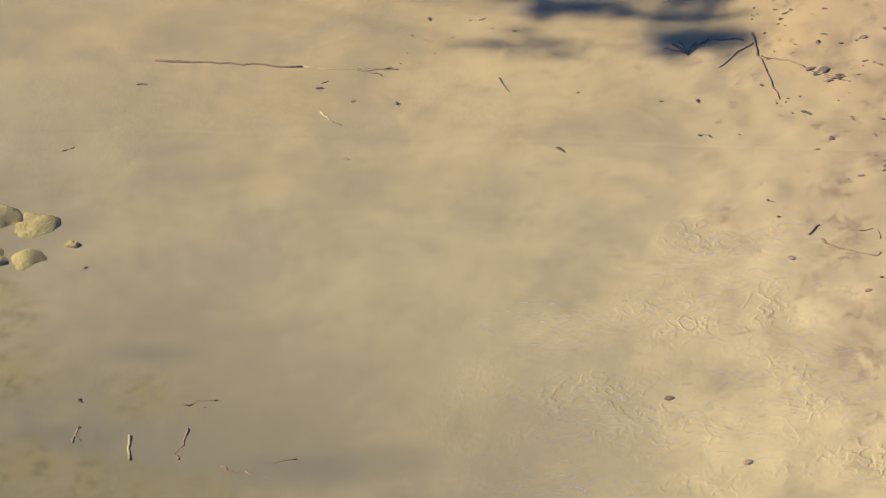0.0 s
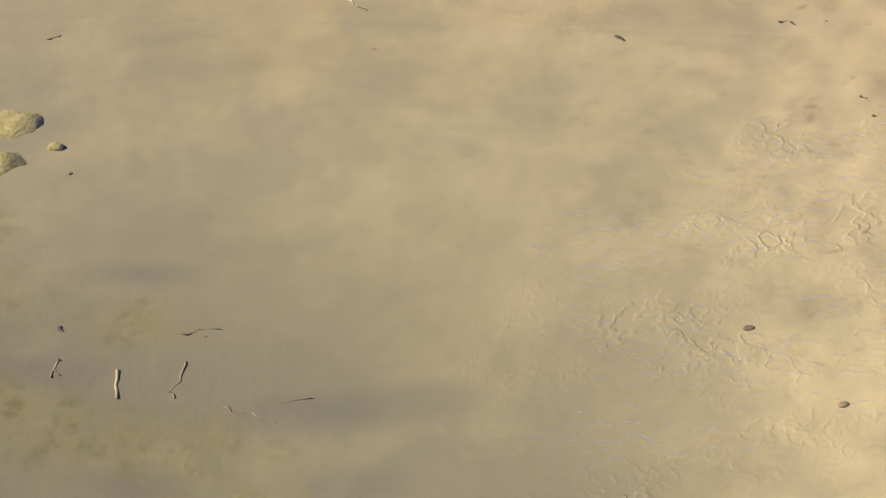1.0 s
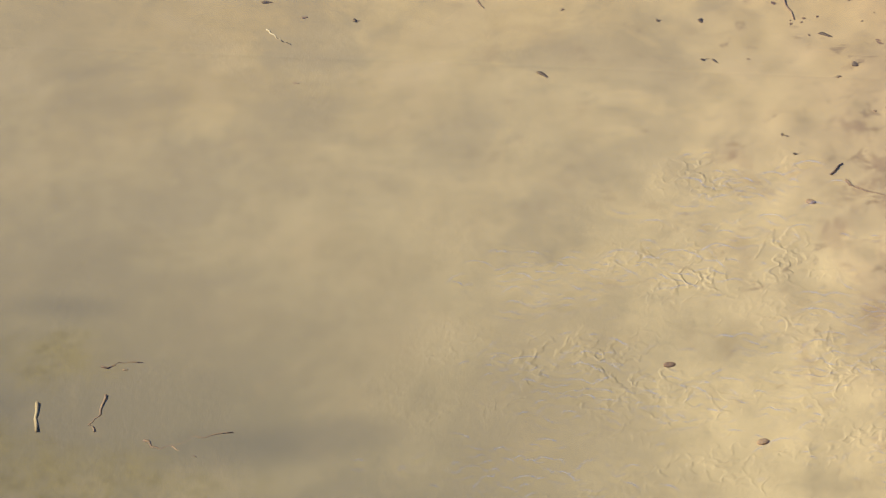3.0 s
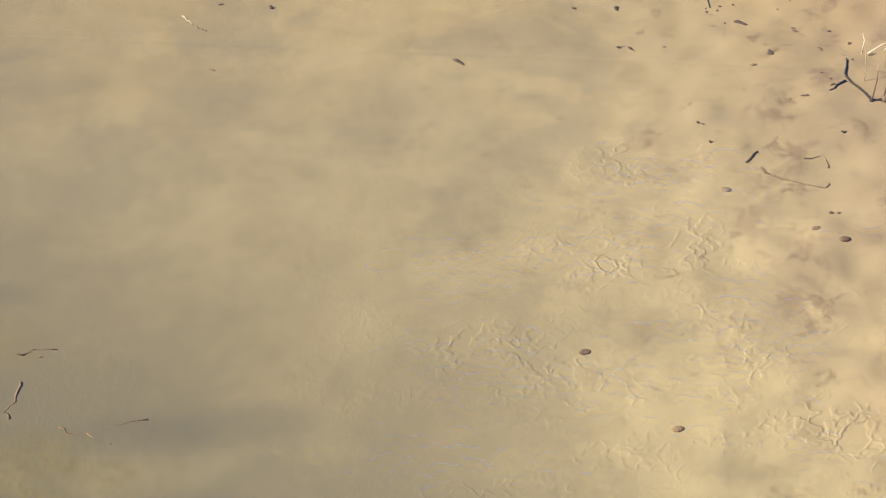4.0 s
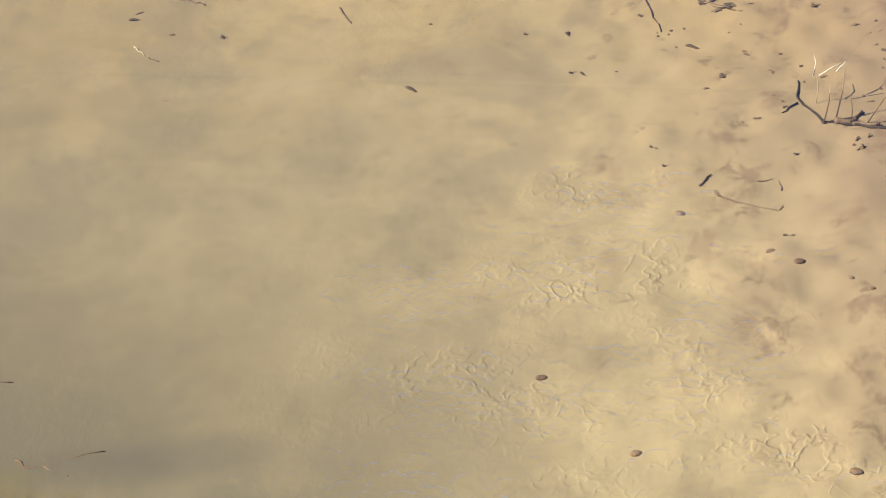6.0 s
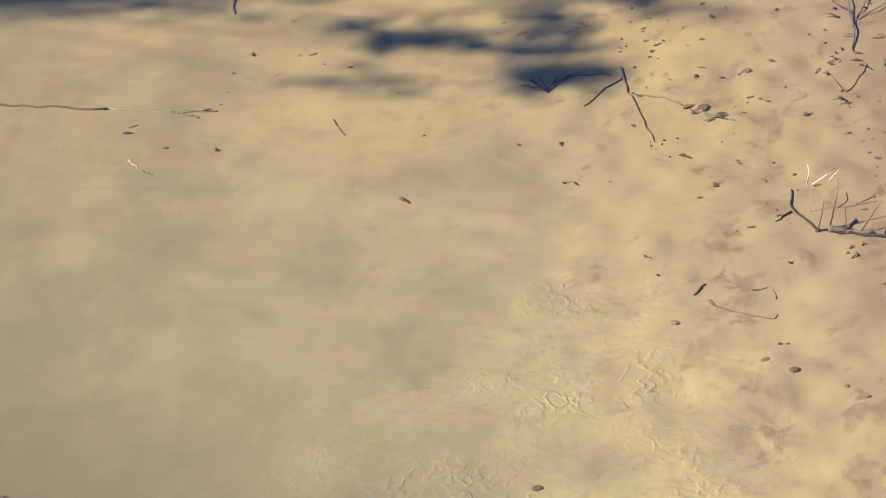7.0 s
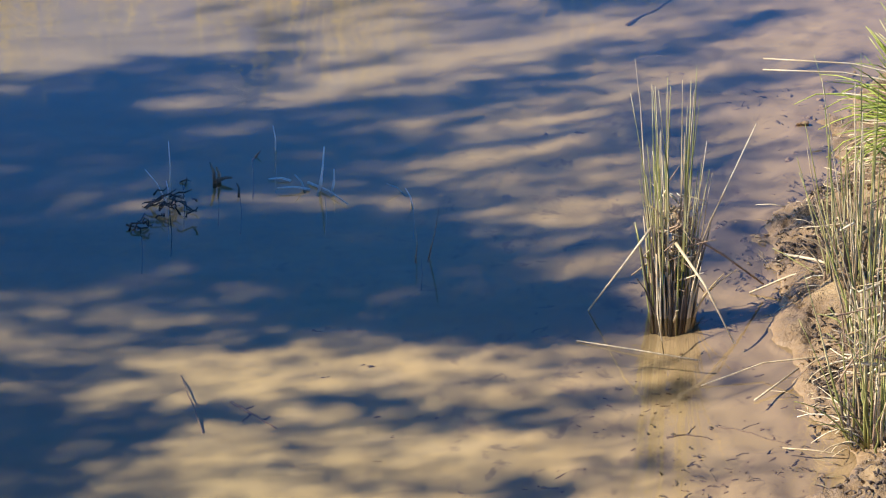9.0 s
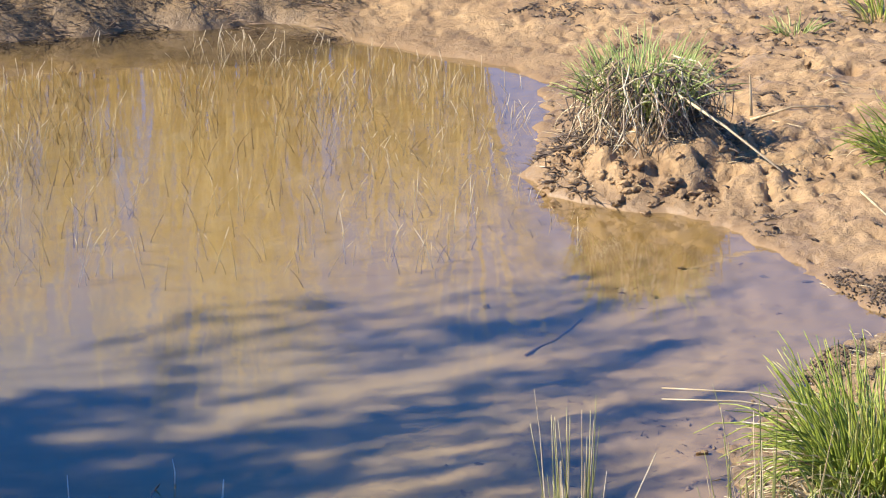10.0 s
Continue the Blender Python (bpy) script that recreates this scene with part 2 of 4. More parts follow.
def value_noise(x, y, cell, seed):
    if seed not in TABLES:
        TABLES[seed] = np.random.RandomState(seed).rand(256, 256)
    table = TABLES[seed]
    u, v = np.asarray(x) / cell, np.asarray(y) / cell
    i, j = np.floor(u).astype(int), np.floor(v).astype(int)
    a, b = u - i, v - j
    a, b = a * a * (3 - 2 * a), b * b * (3 - 2 * b)
    g = lambda p, q: table[p % 256, q % 256]
    return (g(i, j) * (1 - a) + g(i + 1, j) * a) * (1 - b) + (g(i, j + 1) * (1 - a) + g(i + 1, j + 1) * a) * b - 0.5


# the pond's shore, walked round from the near end
SHORE = [(1.6, 2.3), (0.95, 3.4), (0.72, 4.3), (0.62, 5.0), (0.54, 5.6), (0.49, 6.05), (0.50, 6.4), (0.485, 6.68), (0.455, 6.93),
         (0.50, 7.2), (0.63, 7.6), (0.73, 8.1), (0.90, 8.6), (1.16, 8.95), (1.05, 9.28), (0.995, 9.51), (0.865, 9.78), (0.78, 10.03),
         (0.53, 10.12), (0.33, 10.31), (0.255, 10.57), (0.31, 11.0), (0.34, 11.85), (0.15, 12.18), (-0.17, 12.43), (-0.56, 12.85),
         (-1.0, 12.74), (-1.6, 12.5), (-2.6, 12.2), (-3.6, 10.5), (-3.9, 7.0), (-3.4, 4.0), (-2.4, 2.4)]


def shore_distance(x, y):
    """Metres from the shore: positive in the pond, negative on land."""
    x, y = np.asarray(x, float), np.asarray(y, float)
    best, inside = np.full(x.shape, 1e9), np.zeros(x.shape, bool)
    for (ax, ay), (bx, by) in zip(SHORE, SHORE[1:] + SHORE[:1]):
        ex, ey = bx - ax, by - ay
        f = np.clip(((x - ax) * ex + (y - ay) * ey) / (ex * ex + ey * ey), 0, 1)
        best = np.minimum(best, np.hypot(x - ax - f * ex, y - ay - f * ey))
        cross = (ay > y) != (by > y)
        inside ^= cross & (x < ax + (y - ay) * ex / (ey if ey else 1e-9))
    return np.where(inside, best, -best)


PRINTS = np.random.RandomState(5)
HOOVES = [(PRINTS.uniform(0.6, 2.3), PRINTS.uniform(9.2, 13.2), 0.009 + 0.024 * PRINTS.rand() ** 2) for _ in range(130)]
HOOVES += [(PRINTS.uniform(0.5, 0.9), PRINTS.uniform(5.6, 8.2), PRINTS.uniform(0.012, 0.025)) for _ in range(50)]
HOOVES += [(0.885, 10.40, 0.035), (0.90, 10.47, 0.025), (0.87, 10.52, 0.02)]


def ground_z(x, y):
    x, y = np.asarray(x, float), np.asarray(y, float)
    d = shore_distance(x, y)
    small = 0.06 * value_noise(x, y, 0.22, 1) + 0.05 * value_noise(x, y, 0.08, 2) + 0.02 * value_noise(x, y, 0.035, 12)
    near = np.clip(np.hypot(x, y - 8) / 12, 0, 1)
    out = np.maximum(np.maximum(-1.9 - x, x - 2.0), np.maximum(3.3 - y, y - 13.4))
    calm = np.clip(1 - np.maximum(out, 0) / 0.25, 0, 1)
    d = d + small * calm
    d = d + 0.14 * value_noise(x, y, 0.30, 15) * np.clip((9.0 - y) / 0.4, 0, 1) * np.clip((y - 5.5) / 0.4, 0, 1)
    wave = 0.5 * value_noise(x, y, 0.55, 3) + 0.28 * value_noise(x, y, 0.21, 4)
    bed = -0.135 * (1 - np.exp(-np.maximum(d, 0) / 0.95)) - 0.006 + 0.022 * wave * np.clip(d / 0.6, 0, 1)
    bed = bed + (0.007 * value_noise(x, y, 0.085, 31) + 0.010 * value_noise(x, y, 0.045, 32)) * np.clip((0.95 - d) / 0.5, 0, 1) * calm
    bed = bed - 0.12 * np.exp(-(((x + 0.85) / 0.6) ** 2 + ((y - 3.80) / 0.42) ** 2))
    e = np.maximum(-d, 0)
    steep = np.clip((y - 12.3) / 0.3, 0, 1) * np.clip((-0.3 - x) / 0.3, 0, 1)
    lump = 0.055 * value_noise(x, y, 0.12, 6) + 0.085 * np.abs(value_noise(x, y, 0.065, 7)) - 0.07 * np.maximum(0, value_noise(x, y, 0.05, 10) - 0.22) + 0.03 * value_noise(x, y, 0.03, 9) + 0.06 * value_noise(x, y, 0.45, 8)
    lump = lump * calm + (1 - calm) * 0.25 * (value_noise(x, y, 3.0, 18) + value_noise(x, y, 9.0, 19)) * np.clip(out / 3, 0, 1)
    bank = (0.010 + 0.022 * np.exp(-(((x - 0.55) / 0.35) ** 2 + ((y - 10.3) / 0.3) ** 2))) * (1 - np.exp(-e / 0.03)) + (0.16 + 0.08 * steep) * (1 - np.exp(-e / (0.75 - 0.5 * steep))) + lump * np.clip(e / 0.16, 0, 1) * (0.38 + 0.75 * np.exp(-(((x - 0.6) / 0.4) ** 2 + ((y - 10.4) / 0.35) ** 2)) + 0.5 * np.clip((9.0 - y) / 0.5, 0, 1))
    bank = bank + 1.0 * np.clip((2.4 - y) / 2.2, 0, 1) ** 1.3 + 0.02 * np.maximum(y - 14, 0)
    z = np.where(d > 0, bed, bank)
    z = z + 0.022 * (value_noise(x, y, 0.10, 16) + 0.6 * value_noise(x, y, 0.045, 17)) * np.exp(-((d / 0.13) ** 2)) * np.clip((9.2 - y) / 0.4, 0, 1)
    z = z + 0.13 * np.exp(-(((x - 0.60) / 0.26) ** 2 + ((y - 10.55) / 0.26) ** 2) ** 1.5) * np.clip(e / 0.05, 0, 1)
    torn = np.maximum(0, value_noise(x, y, 0.047, 51) + 0.5 * value_noise(x, y, 0.021, 52) - 0.24) + 0.7 * np.maximum(0, value_noise(x, y, 0.085, 53) + 0.5 * value_noise(x, y, 0.03, 54) - 0.28)
    z = z - (0.05 + 0.12 * np.exp(-(((x - 0.6) / 0.4) ** 2 + ((y - 10.3) / 0.3) ** 2)) + 0.10 * np.clip((9.0 - y) / 0.5, 0, 1)) * torn * np.clip((e - 0.02) / 0.05, 0, 1) * calm
    for n, (hx, hy, r) in enumerate(HOOVES):
        ca, sa = math.cos(n * 2.4), math.sin(n * 2.4)
        u, v = (x - hx) * ca + (y - hy) * sa, (y - hy) * ca - (x - hx) * sa
        z = z - np.where(e > 0.04, 1.3 * r * np.exp(-((u / r) ** 2 + (v / ((1.2 + 0.3 * (n % 4)) * r)) ** 2) ** 1.6), 0)
    return z * np.clip(1.3 - near * 0.3, 0, 1)


XS = YS = HEIGHT = None


def gz(x, y):
    """The ground's height at one place, from the grid that the ground is built on."""
    i = min(max(int(np.searchsorted(XS, x)) - 1, 0), len(XS) - 2)
    j = min(max(int(np.searchsorted(YS, y)) - 1, 0), len(YS) - 2)
    a, b = (x - XS[i]) / (XS[i + 1] - XS[i]), (y - YS[j]) / (YS[j + 1] - YS[j])
    low = HEIGHT[j, i] * (1 - a) + HEIGHT[j, i + 1] * a
    return float(low * (1 - b) + (HEIGHT[j + 1, i] * (1 - a) + HEIGHT[j + 1, i + 1] * a) * b)


def mesh_of(name, verts, faces, material, smooth=True):
    me = bpy.data.meshes.new(name)
    me.from_pydata(verts, [], faces)
    if smooth:
        me.shade_smooth()
    me.materials.append(material)
    return me


def part(name, geo, material, parent, label="", kind="", smooth=True):
    """One mesh from (verts, faces), linked under a thing."""
    ob = new(name, geo if isinstance(geo, bpy.types.Mesh) else mesh_of(name, geo[0], geo[1], material, smooth))
    ob.parent = parent
    return tagged(ob, label, kind=kind)


def thing(name, at, label, category, group="", kind=""):
    ob = new(name)
    ob.empty_display_size = 0.05
    ob.location = at
    return tagged(ob, label, category, group, kind)


def tube(points, r0, r1, sides=5, flat=1.0, tip=True):
    """A tapering stem along points; flat below 1 gives a blade."""
    verts, faces, n = [], [], len(points)
    pts = [Vector(p) for p in points]
    for i, p in enumerate(pts):
        d = (pts[min(i + 1, n - 1)] - pts[max(i - 1, 0)]).normalized()
        a = d.orthogonal().normalized() if abs(d.z) < 0.3 else d.cross(Vector((0.3, 1, 0))).normalized()
        b = d.cross(a)
        r = r0 + (r1 - r0) * i / (n - 1)
        for k in range(sides):
            w = 2 * math.pi * k / sides
            verts.append(p + a * (math.cos(w) * r) + b * (math.sin(w) * r * flat))
    for i in range(n - 1):
        for k in range(sides):
            j = (k + 1) % sides
            faces.append((i * sides + k, i * sides + j, (i + 1) * sides + j, (i + 1) * sides + k))
    faces.append(tuple(range(sides))[::-1])
    faces.append(tuple((n - 1) * sides + k for k in range(sides)))
    return [tuple(v) for v in verts], faces


def joined(pieces):
    verts, faces = [], []
    for v, f in pieces:
        o = len(verts)
        verts.extend(v)
        faces.extend(tuple(i + o for i in face) for face in f)
    return verts, faces


def arc(rng, length, lean, heading, droop=0.0, steps=6, wob=0.0):
    """Points of a stem that starts upright at the origin, leans and droops."""
    pts, p, a = [(0, 0, 0)], Vector((0, 0, 0)), lean
    for i in range(steps):
        a += droop / steps
        h = heading + rng.uniform(-wob, wob)
        p = p + Vector((math.sin(a) * math.cos(h), math.sin(a) * math.sin(h), math.cos(a))) * (length / steps)
        pts.append(tuple(p))
    return pts


def moved(points, x, y, z):
    return [(a + x, b + y, c + z) for a, b, c in points]


# ---- ground and water ----
def spread(lo, hi, step, far):
    inner = list(np.arange(lo, hi + step / 2, step))
    out, s = [], step
    e = 0.0
    while e < far:
        s *= 1.35
        e += s
        out.append(e)
    return np.array([lo - v for v in out[::-1]] + inner + [hi + v for v in out])


def build_ground():
    global XS, YS, HEIGHT
    fine = lambda v, lo, hi, step: np.concatenate([v[v < lo], np.arange(lo, hi, step), v[v > hi]])
    xs, ys = XS, YS = fine(spread(-1.9, 2.0, 0.0145, 400), 0.25, 1.5, 0.008), fine(fine(spread(3.3, 13.4, 0.0165, 400), 9.6, 11.6, 0.011), 5.8, 7.6, 0.011)
    gx, gy = np.meshgrid(xs, ys)
    HEIGHT = ground_z(gx.ravel(), gy.ravel()).reshape(gx.shape)
    verts = np.stack([gx, gy, HEIGHT], -1).reshape(-1, 3)
    nx, ny = len(xs), len(ys)
    i = (np.arange(ny - 1)[:, None] * nx + np.arange(nx - 1)[None]).ravel()
    faces = np.stack([i, i + 1, i + nx + 1, i + nx], 1)
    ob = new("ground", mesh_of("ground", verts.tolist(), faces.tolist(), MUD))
    return tagged(ob, "sandy pond bed rising to bare trodden mud banks", "ground", kind="structure")


def ripples(x, y):
    """Steep little wavelets, as short crests and broken rings, where something stirred the surface."""
    rng = np.random.RandomState(8)
    z = np.zeros_like(x)
    for cx, cy, sx, sy, n in STIRRED:
        for _ in range(n):
            px, py = rng.normal(cx, sx * 0.55), rng.normal(cy, sy * 0.55)
            r0, wide, steep = 0.006 + 0.022 * rng.rand() ** 2, rng.uniform(0.0026, 0.0052), 0.22 + 0.42 * rng.rand()
            turn, sharp = rng.uniform(-math.pi, math.pi), rng.uniform(3.0, 9.0)
            i0, i1 = np.searchsorted(x[0], (px - r0 - 0.020, px + r0 + 0.020))
            j0, j1 = np.searchsorted(y[:, 0], (py - r0 - 0.020, py + r0 + 0.020))
            u, v = x[j0:j1, i0:i1] - px, y[j0:j1, i0:i1] - py
            r = np.hypot(u, v)
            reach = (0.5 + 0.5 * np.cos(np.arctan2(v, u) - turn)) ** sharp
            z[j0:j1, i0:i1] += steep * wide * reach * (np.exp(-(((r - r0) / wide) ** 2)) - 0.4 * np.exp(-(((r - r0 - 2.2 * wide) / (1.3 * wide)) ** 2)))
    return 0.0022 * np.tanh(z / 0.0022)


# where the surface is stirred: x, y, spread both ways, number of wavelets
STIRRED = [(-0.28, 3.82, 0.12, 0.07, 77), (-0.10, 3.98, 0.12, 0.07, 77), (0.08, 4.12, 0.11, 0.08, 70), (-0.26, 4.05, 0.10, 0.09, 70), (-0.28, 4.28, 0.10, 0.08, 64),
           (-0.12, 4.33, 0.10, 0.07, 49), (-0.03, 4.56, 0.10, 0.09, 49), (0.14, 4.22, 0.06, 0.06, 35), (0.18, 3.90, 0.16, 0.12, 56), (0.02, 4.42, 0.20, 0.16, 29)]


def build_water():
    out = [0.05, 0.15, 0.4, 1.0, 2.0]
    xs = np.array([-0.6 - v for v in (5.4, 3.0, 1.2, 0.4, 0.1)] + list(np.arange(-0.6, 0.46, 0.0013)) + [0.46 + v for v in (*out[1:4], 1.74)])
    ys = np.array([1.0, 2.0, 3.0, 3.5] + list(np.arange(3.66, 4.86, 0.0017)) + [4.9, 5.2, 6.0, 8.0, 10.0, 12.0, 13.6])
    gx, gy = np.meshgrid(xs, ys)
    verts = np.stack([gx, gy, ripples(gx, gy)], -1).reshape(-1, 3)
    nx, ny = len(xs), len(ys)
    i = (np.arange(ny - 1)[:, None] * nx + np.arange(nx - 1)[None]).ravel()
    ob = new("water", mesh_of("water", verts.tolist(), np.stack([i, i + 1, i + nx + 1, i + nx], 1).tolist(), WATER))
    ob.visible_shadow = False
    return tagged(ob, "clear shallow still pond water reflecting blue sky", "water", kind="structure")


build_ground()
build_water()


# ---- shade trees, left of the pond ----
def shade_tree(seed, foot, crotch, hub, limbs, height, sprays=(), crown=(), loose=()):
    """A gum tree whose limbs reach out between the sun and the pond. Limbs: shade from (x, y) to (x, y), half width, thickness."""
    rng = random.Random(seed)
    lift = lambda x, y, s: Vector((x, y, -0.11)) + TO_SUN * s
    tree = thing("gum_tree", (foot[0], foot[1], gz(*foot)), "gum tree with smooth bark and drooping leafy limbs", "tree", "trees by the pond")
    base = tree.location.copy()
    loc = lambda pts: [tuple(Vector(p) - base) for p in pts]
    top = Vector(crotch)
    part("trunk", tube(loc([base - Vector((0, 0, 0.1)), base.lerp(top, 0.3) + Vector((0.1, 0.05, 0)), base.lerp(top, 0.7) + Vector((-0.05, 0.1, 0)), top]), 0.24, 0.13, 12), BARK, tree)
    centre = lift(*hub, height)
    part("limb", tube(loc([top, top.lerp(centre, 0.4) + Vector((0, 0, 0.3)), centre]), 0.12, 0.04, 8), BARK, tree)
    leaves = []

    def leaf(p, size):
        d = Vector((rng.uniform(-1, 1), rng.uniform(-1, 1), rng.uniform(-1.2, 0.4))).normalized()
        side = d.cross(Vector((rng.uniform(-1, 1), rng.uniform(-1, 1), rng.uniform(-1, 1)))).normalized() * size * 0.17
        q = p - base
        leaves.append(([tuple(q), tuple(q + d * size * 0.45 + side), tuple(q + d * size), tuple(q + d * size * 0.45 - side)], [(0, 1, 2), (0, 2, 3)]))

    for x0, y0, x1, y1, w, s in limbs:
        h = height + rng.uniform(-0.5, 0.5)
        a, b = lift(x0, y0, h), lift(x1, y1, h + rng.uniform(-0.2, 0.2))
        part("branch", tube(loc([centre, centre.lerp(a, 0.35) + Vector((0, 0, rng.uniform(0.1, 0.25))), centre.lerp(a, 0.7) + Vector((0, 0, rng.uniform(0.05, 0.2))), a]), 0.0022, 0.0018, 5), BARK, tree)
        part("twig", tube(loc([a, a.lerp(b, 0.5) + Vector((0, 0, 0.03)), b]), 0.006, 0.003, 5), BARK, tree)
        area = (math.hypot(x1 - x0, y1 - y0) + 2 * w) * 2 * w
        for _ in range(max(2, int(area * 150 * s ** 1.3))):
            u, v = rng.uniform(-0.02, 1.02), rng.gauss(0, 0.5) * w
            cx, cy = x0 + (x1 - x0) * u, y0 + (y1 - y0) * u + max(-w, min(w, v))
            r = rng.uniform(0.015, 0.06)
            for _ in range(int(10 + 26 * r / 0.06 * s)):
                p = lift(cx + rng.gauss(0, r * 0.9), cy + rng.gauss(0, r * 0.6), h + rng.uniform(-0.3, 0.3))
                leaf(p, rng.uniform(0.035, 0.07))
    # loose sprays of leaves: x and y of their shade from, to, rise, count
    for xa, xb, ya, yb, rise, count in sprays:
        for _ in range(count):
            x, y = rng.uniform(xa, xb), rng.uniform(ya, yb)
            run, w, slope, h = rng.uniform(0.07, 0.30), rng.uniform(0.008, 0.022), rise + rng.gauss(0, 0.22), height + rng.uniform(-0.5, 0.6)
            for _ in range(int(rng.uniform(10, 34) * run / 0.1)):
                u = rng.uniform(-1, 1)
                leaf(lift(x + run * u, y + slope * run * u + rng.gauss(0, w), h + rng.uniform(-0.1, 0.1)), rng.uniform(0.03, 0.06))
    # single leaves: x and y of their shade from, to, count
    for xa, xb, ya, yb, count in loose:
        for _ in range(count):
            leaf(lift(rng.uniform(xa, xb), rng.uniform(ya, yb), height + rng.uniform(0, 1.2)), rng.uniform(0.04, 0.07))
    # the rest of the crown
    for cx, cy, r in crown:
        for _ in range(1500):
            d = Vector((rng.gauss(0, 1), rng.gauss(0, 1), rng.gauss(0, 1))).normalized() * r * rng.random() ** 0.4
            leaf(lift(cx, cy, height + 0.6) + d, rng.uniform(0.10, 0.18))
    part("foliage", joined(leaves), LEAF, tree, kind="stuff", smooth=False)
    return tree


shade_tree(11, (-6.2, 5.1), (-6.0, 5.2, 2.4), (-2.3, 6.0), [
    (-1.18, 6.27, -0.85, 6.26, 0.384, 0.82), (-0.83, 6.23, -0.71, 6.33, 0.227, 0.46), (-0.80, 5.99, -0.66, 5.96, 0.111, 0.45), (-0.71, 6.38, -0.48, 6.33, 0.077, 0.74), (-0.48, 6.42, -0.24, 6.42, 0.024, 0.60),
    (-0.28, 6.42, 0.03, 6.32, 0.056, 0.84), (0.00, 6.29, 0.16, 6.21, 0.036, 0.58), (0.13, 6.09, 0.31, 6.01, 0.053, 0.66), (-0.63, 6.26, -0.16, 6.31, 0.034, 0.37), (-0.49, 6.19, -0.16, 6.22, 0.027, 0.33),
    (-0.62, 6.13, -0.15, 6.05, 0.037, 0.49), (-0.36, 6.03, -0.14, 5.99, 0.025, 0.41), (-0.11, 5.97, 0.13, 5.93, 0.056, 0.61), (-0.06, 6.05, 0.08, 6.02, 0.022, 0.37), (-0.55, 5.99, -0.53, 5.87, 0.081, 0.49),
    (-0.57, 5.78, -0.44, 5.71, 0.031, 0.41), (-0.46, 5.71, -0.33, 5.65, 0.046, 0.66), (-0.35, 5.67, -0.22, 5.63, 0.029, 0.78), (-0.24, 5.62, -0.04, 5.59, 0.044, 0.98), (-0.21, 5.53, -0.05, 5.49, 0.058, 0.98),
    (-0.05, 5.53, 0.05, 5.52, 0.014, 0.66), (-0.55, 5.51, -0.27, 5.50, 0.008, 0.33), (-0.25, 5.77, -0.04, 5.79, 0.016, 0.12),
    (-0.14, 5.72, -0.03, 5.68, 0.026, 0.59), (-0.04, 5.81, 0.13, 5.76, 0.016, 0.33), (0.11, 5.76, 0.27, 5.72, 0.018, 0.12), (-0.58, 6.90, 0.26, 6.80, 0.138, 1.00), (-0.16, 6.76, 0.27, 6.71, 0.048, 1.00), (0.16, 6.80, 0.28, 6.75, 0.079, 1.00), (-0.51, 7.19, -0.13, 7.21, 0.147, 0.80), (-0.16, 7.22, 0.25, 6.86, 0.098, 0.70)], 5.0,
    [(-0.55, 0.32, 5.95, 6.5, -0.12, 8), (-1.35, -0.72, 6.3, 6.75, -0.1, 24), (-1.3, -0.7, 5.95, 6.3, -0.1, 8), (-0.7, 0.3, 6.55, 6.95, -0.05, 26), (-0.2, 0.38, 6.3, 6.8, -0.15, 12)],
    [(-2.9, 5.2, 0.9), (-3.4, 6.6, 1.0)], [(-0.75, -0.05, 6.05, 6.55, 230), (-0.65, 0.1, 5.72, 6.05, 100), (-0.1, 0.3, 5.95, 6.5, 110), (-1.2, -0.6, 5.85, 6.1, 70), (-0.35, 0.02, 5.55, 5.75, 40), (-1.25, -0.68, 5.77, 5.95, 170), (-1.25, -0.72, 5.95, 6.2, 120)])
shade_tree(12, (-6.5, 7.0), (-6.3, 7.0, 2.6), (-2.4, 7.6), [
    (-1.25, 7.30, -0.19, 7.22, 0.44, 1.3), (-1.36, 8.04, -0.30, 7.92, 0.40, 1.1), (-1.42, 8.43, -0.97, 8.29, 0.28, 0.7),
    (-0.18, 6.94, 0.20, 6.90, 0.20, 1), (-0.20, 7.40, 0.02, 7.50, 0.15, 0.5), (-0.24, 8.01, -0.08, 8.43, 0.21, 0.48),
    (-0.08, 8.38, 0.51, 8.66, 0.11, 0.62), (-0.14, 7.77, 0.44, 7.93, 0.09, 0.55), (0.05, 7.24, 0.17, 7.16, 0.08, 0.5)], 6.4, [(-0.3, 0.42, 7.2, 8.6, 0.3, 80), (-1.3, -0.1, 7.0, 8.5, 0.1, 80), (-0.25, 0.2, 6.85, 7.35, 0.1, 40), (0.25, 0.72, 6.95, 8.5, 0.25, 38)],
    [(-3.0, 7.6, 1.0), (-3.6, 8.4, 1.0)])
shade_tree(13, (-6.8, 8.6), (-6.6, 8.5, 2.7), (-2.4, 8.7), [
    (0.37, 7.66, 0.57, 7.88, 0.11, 0.6), (0.46, 8.28, 0.61, 8.51, 0.09, 0.5), (-1.17, 8.44, -0.62, 8.74, 0.24, 0.9),
    (-0.69, 9.37, -0.28, 9.45, 0.10, 0.5), (-0.25, 8.43, 0.14, 8.57, 0.10, 0.62), (0.11, 8.63, 0.70, 8.96, 0.10, 0.85),
    (0.07, 9.19, 0.18, 9.28, 0.11, 0.8), (0.23, 9.06, 0.51, 9.41, 0.05, 0.9), (-0.20, 9.16, 0.07, 9.34, 0.06, 0.45)], 6.6, [(-0.9, 0.75, 8.3, 9.3, 0.6, 75), (-0.2, 0.6, 9.2, 9.7, 0.6, 16)],
    [(-3.0, 9.6, 1.0), (-3.8, 10.6, 1.1)])


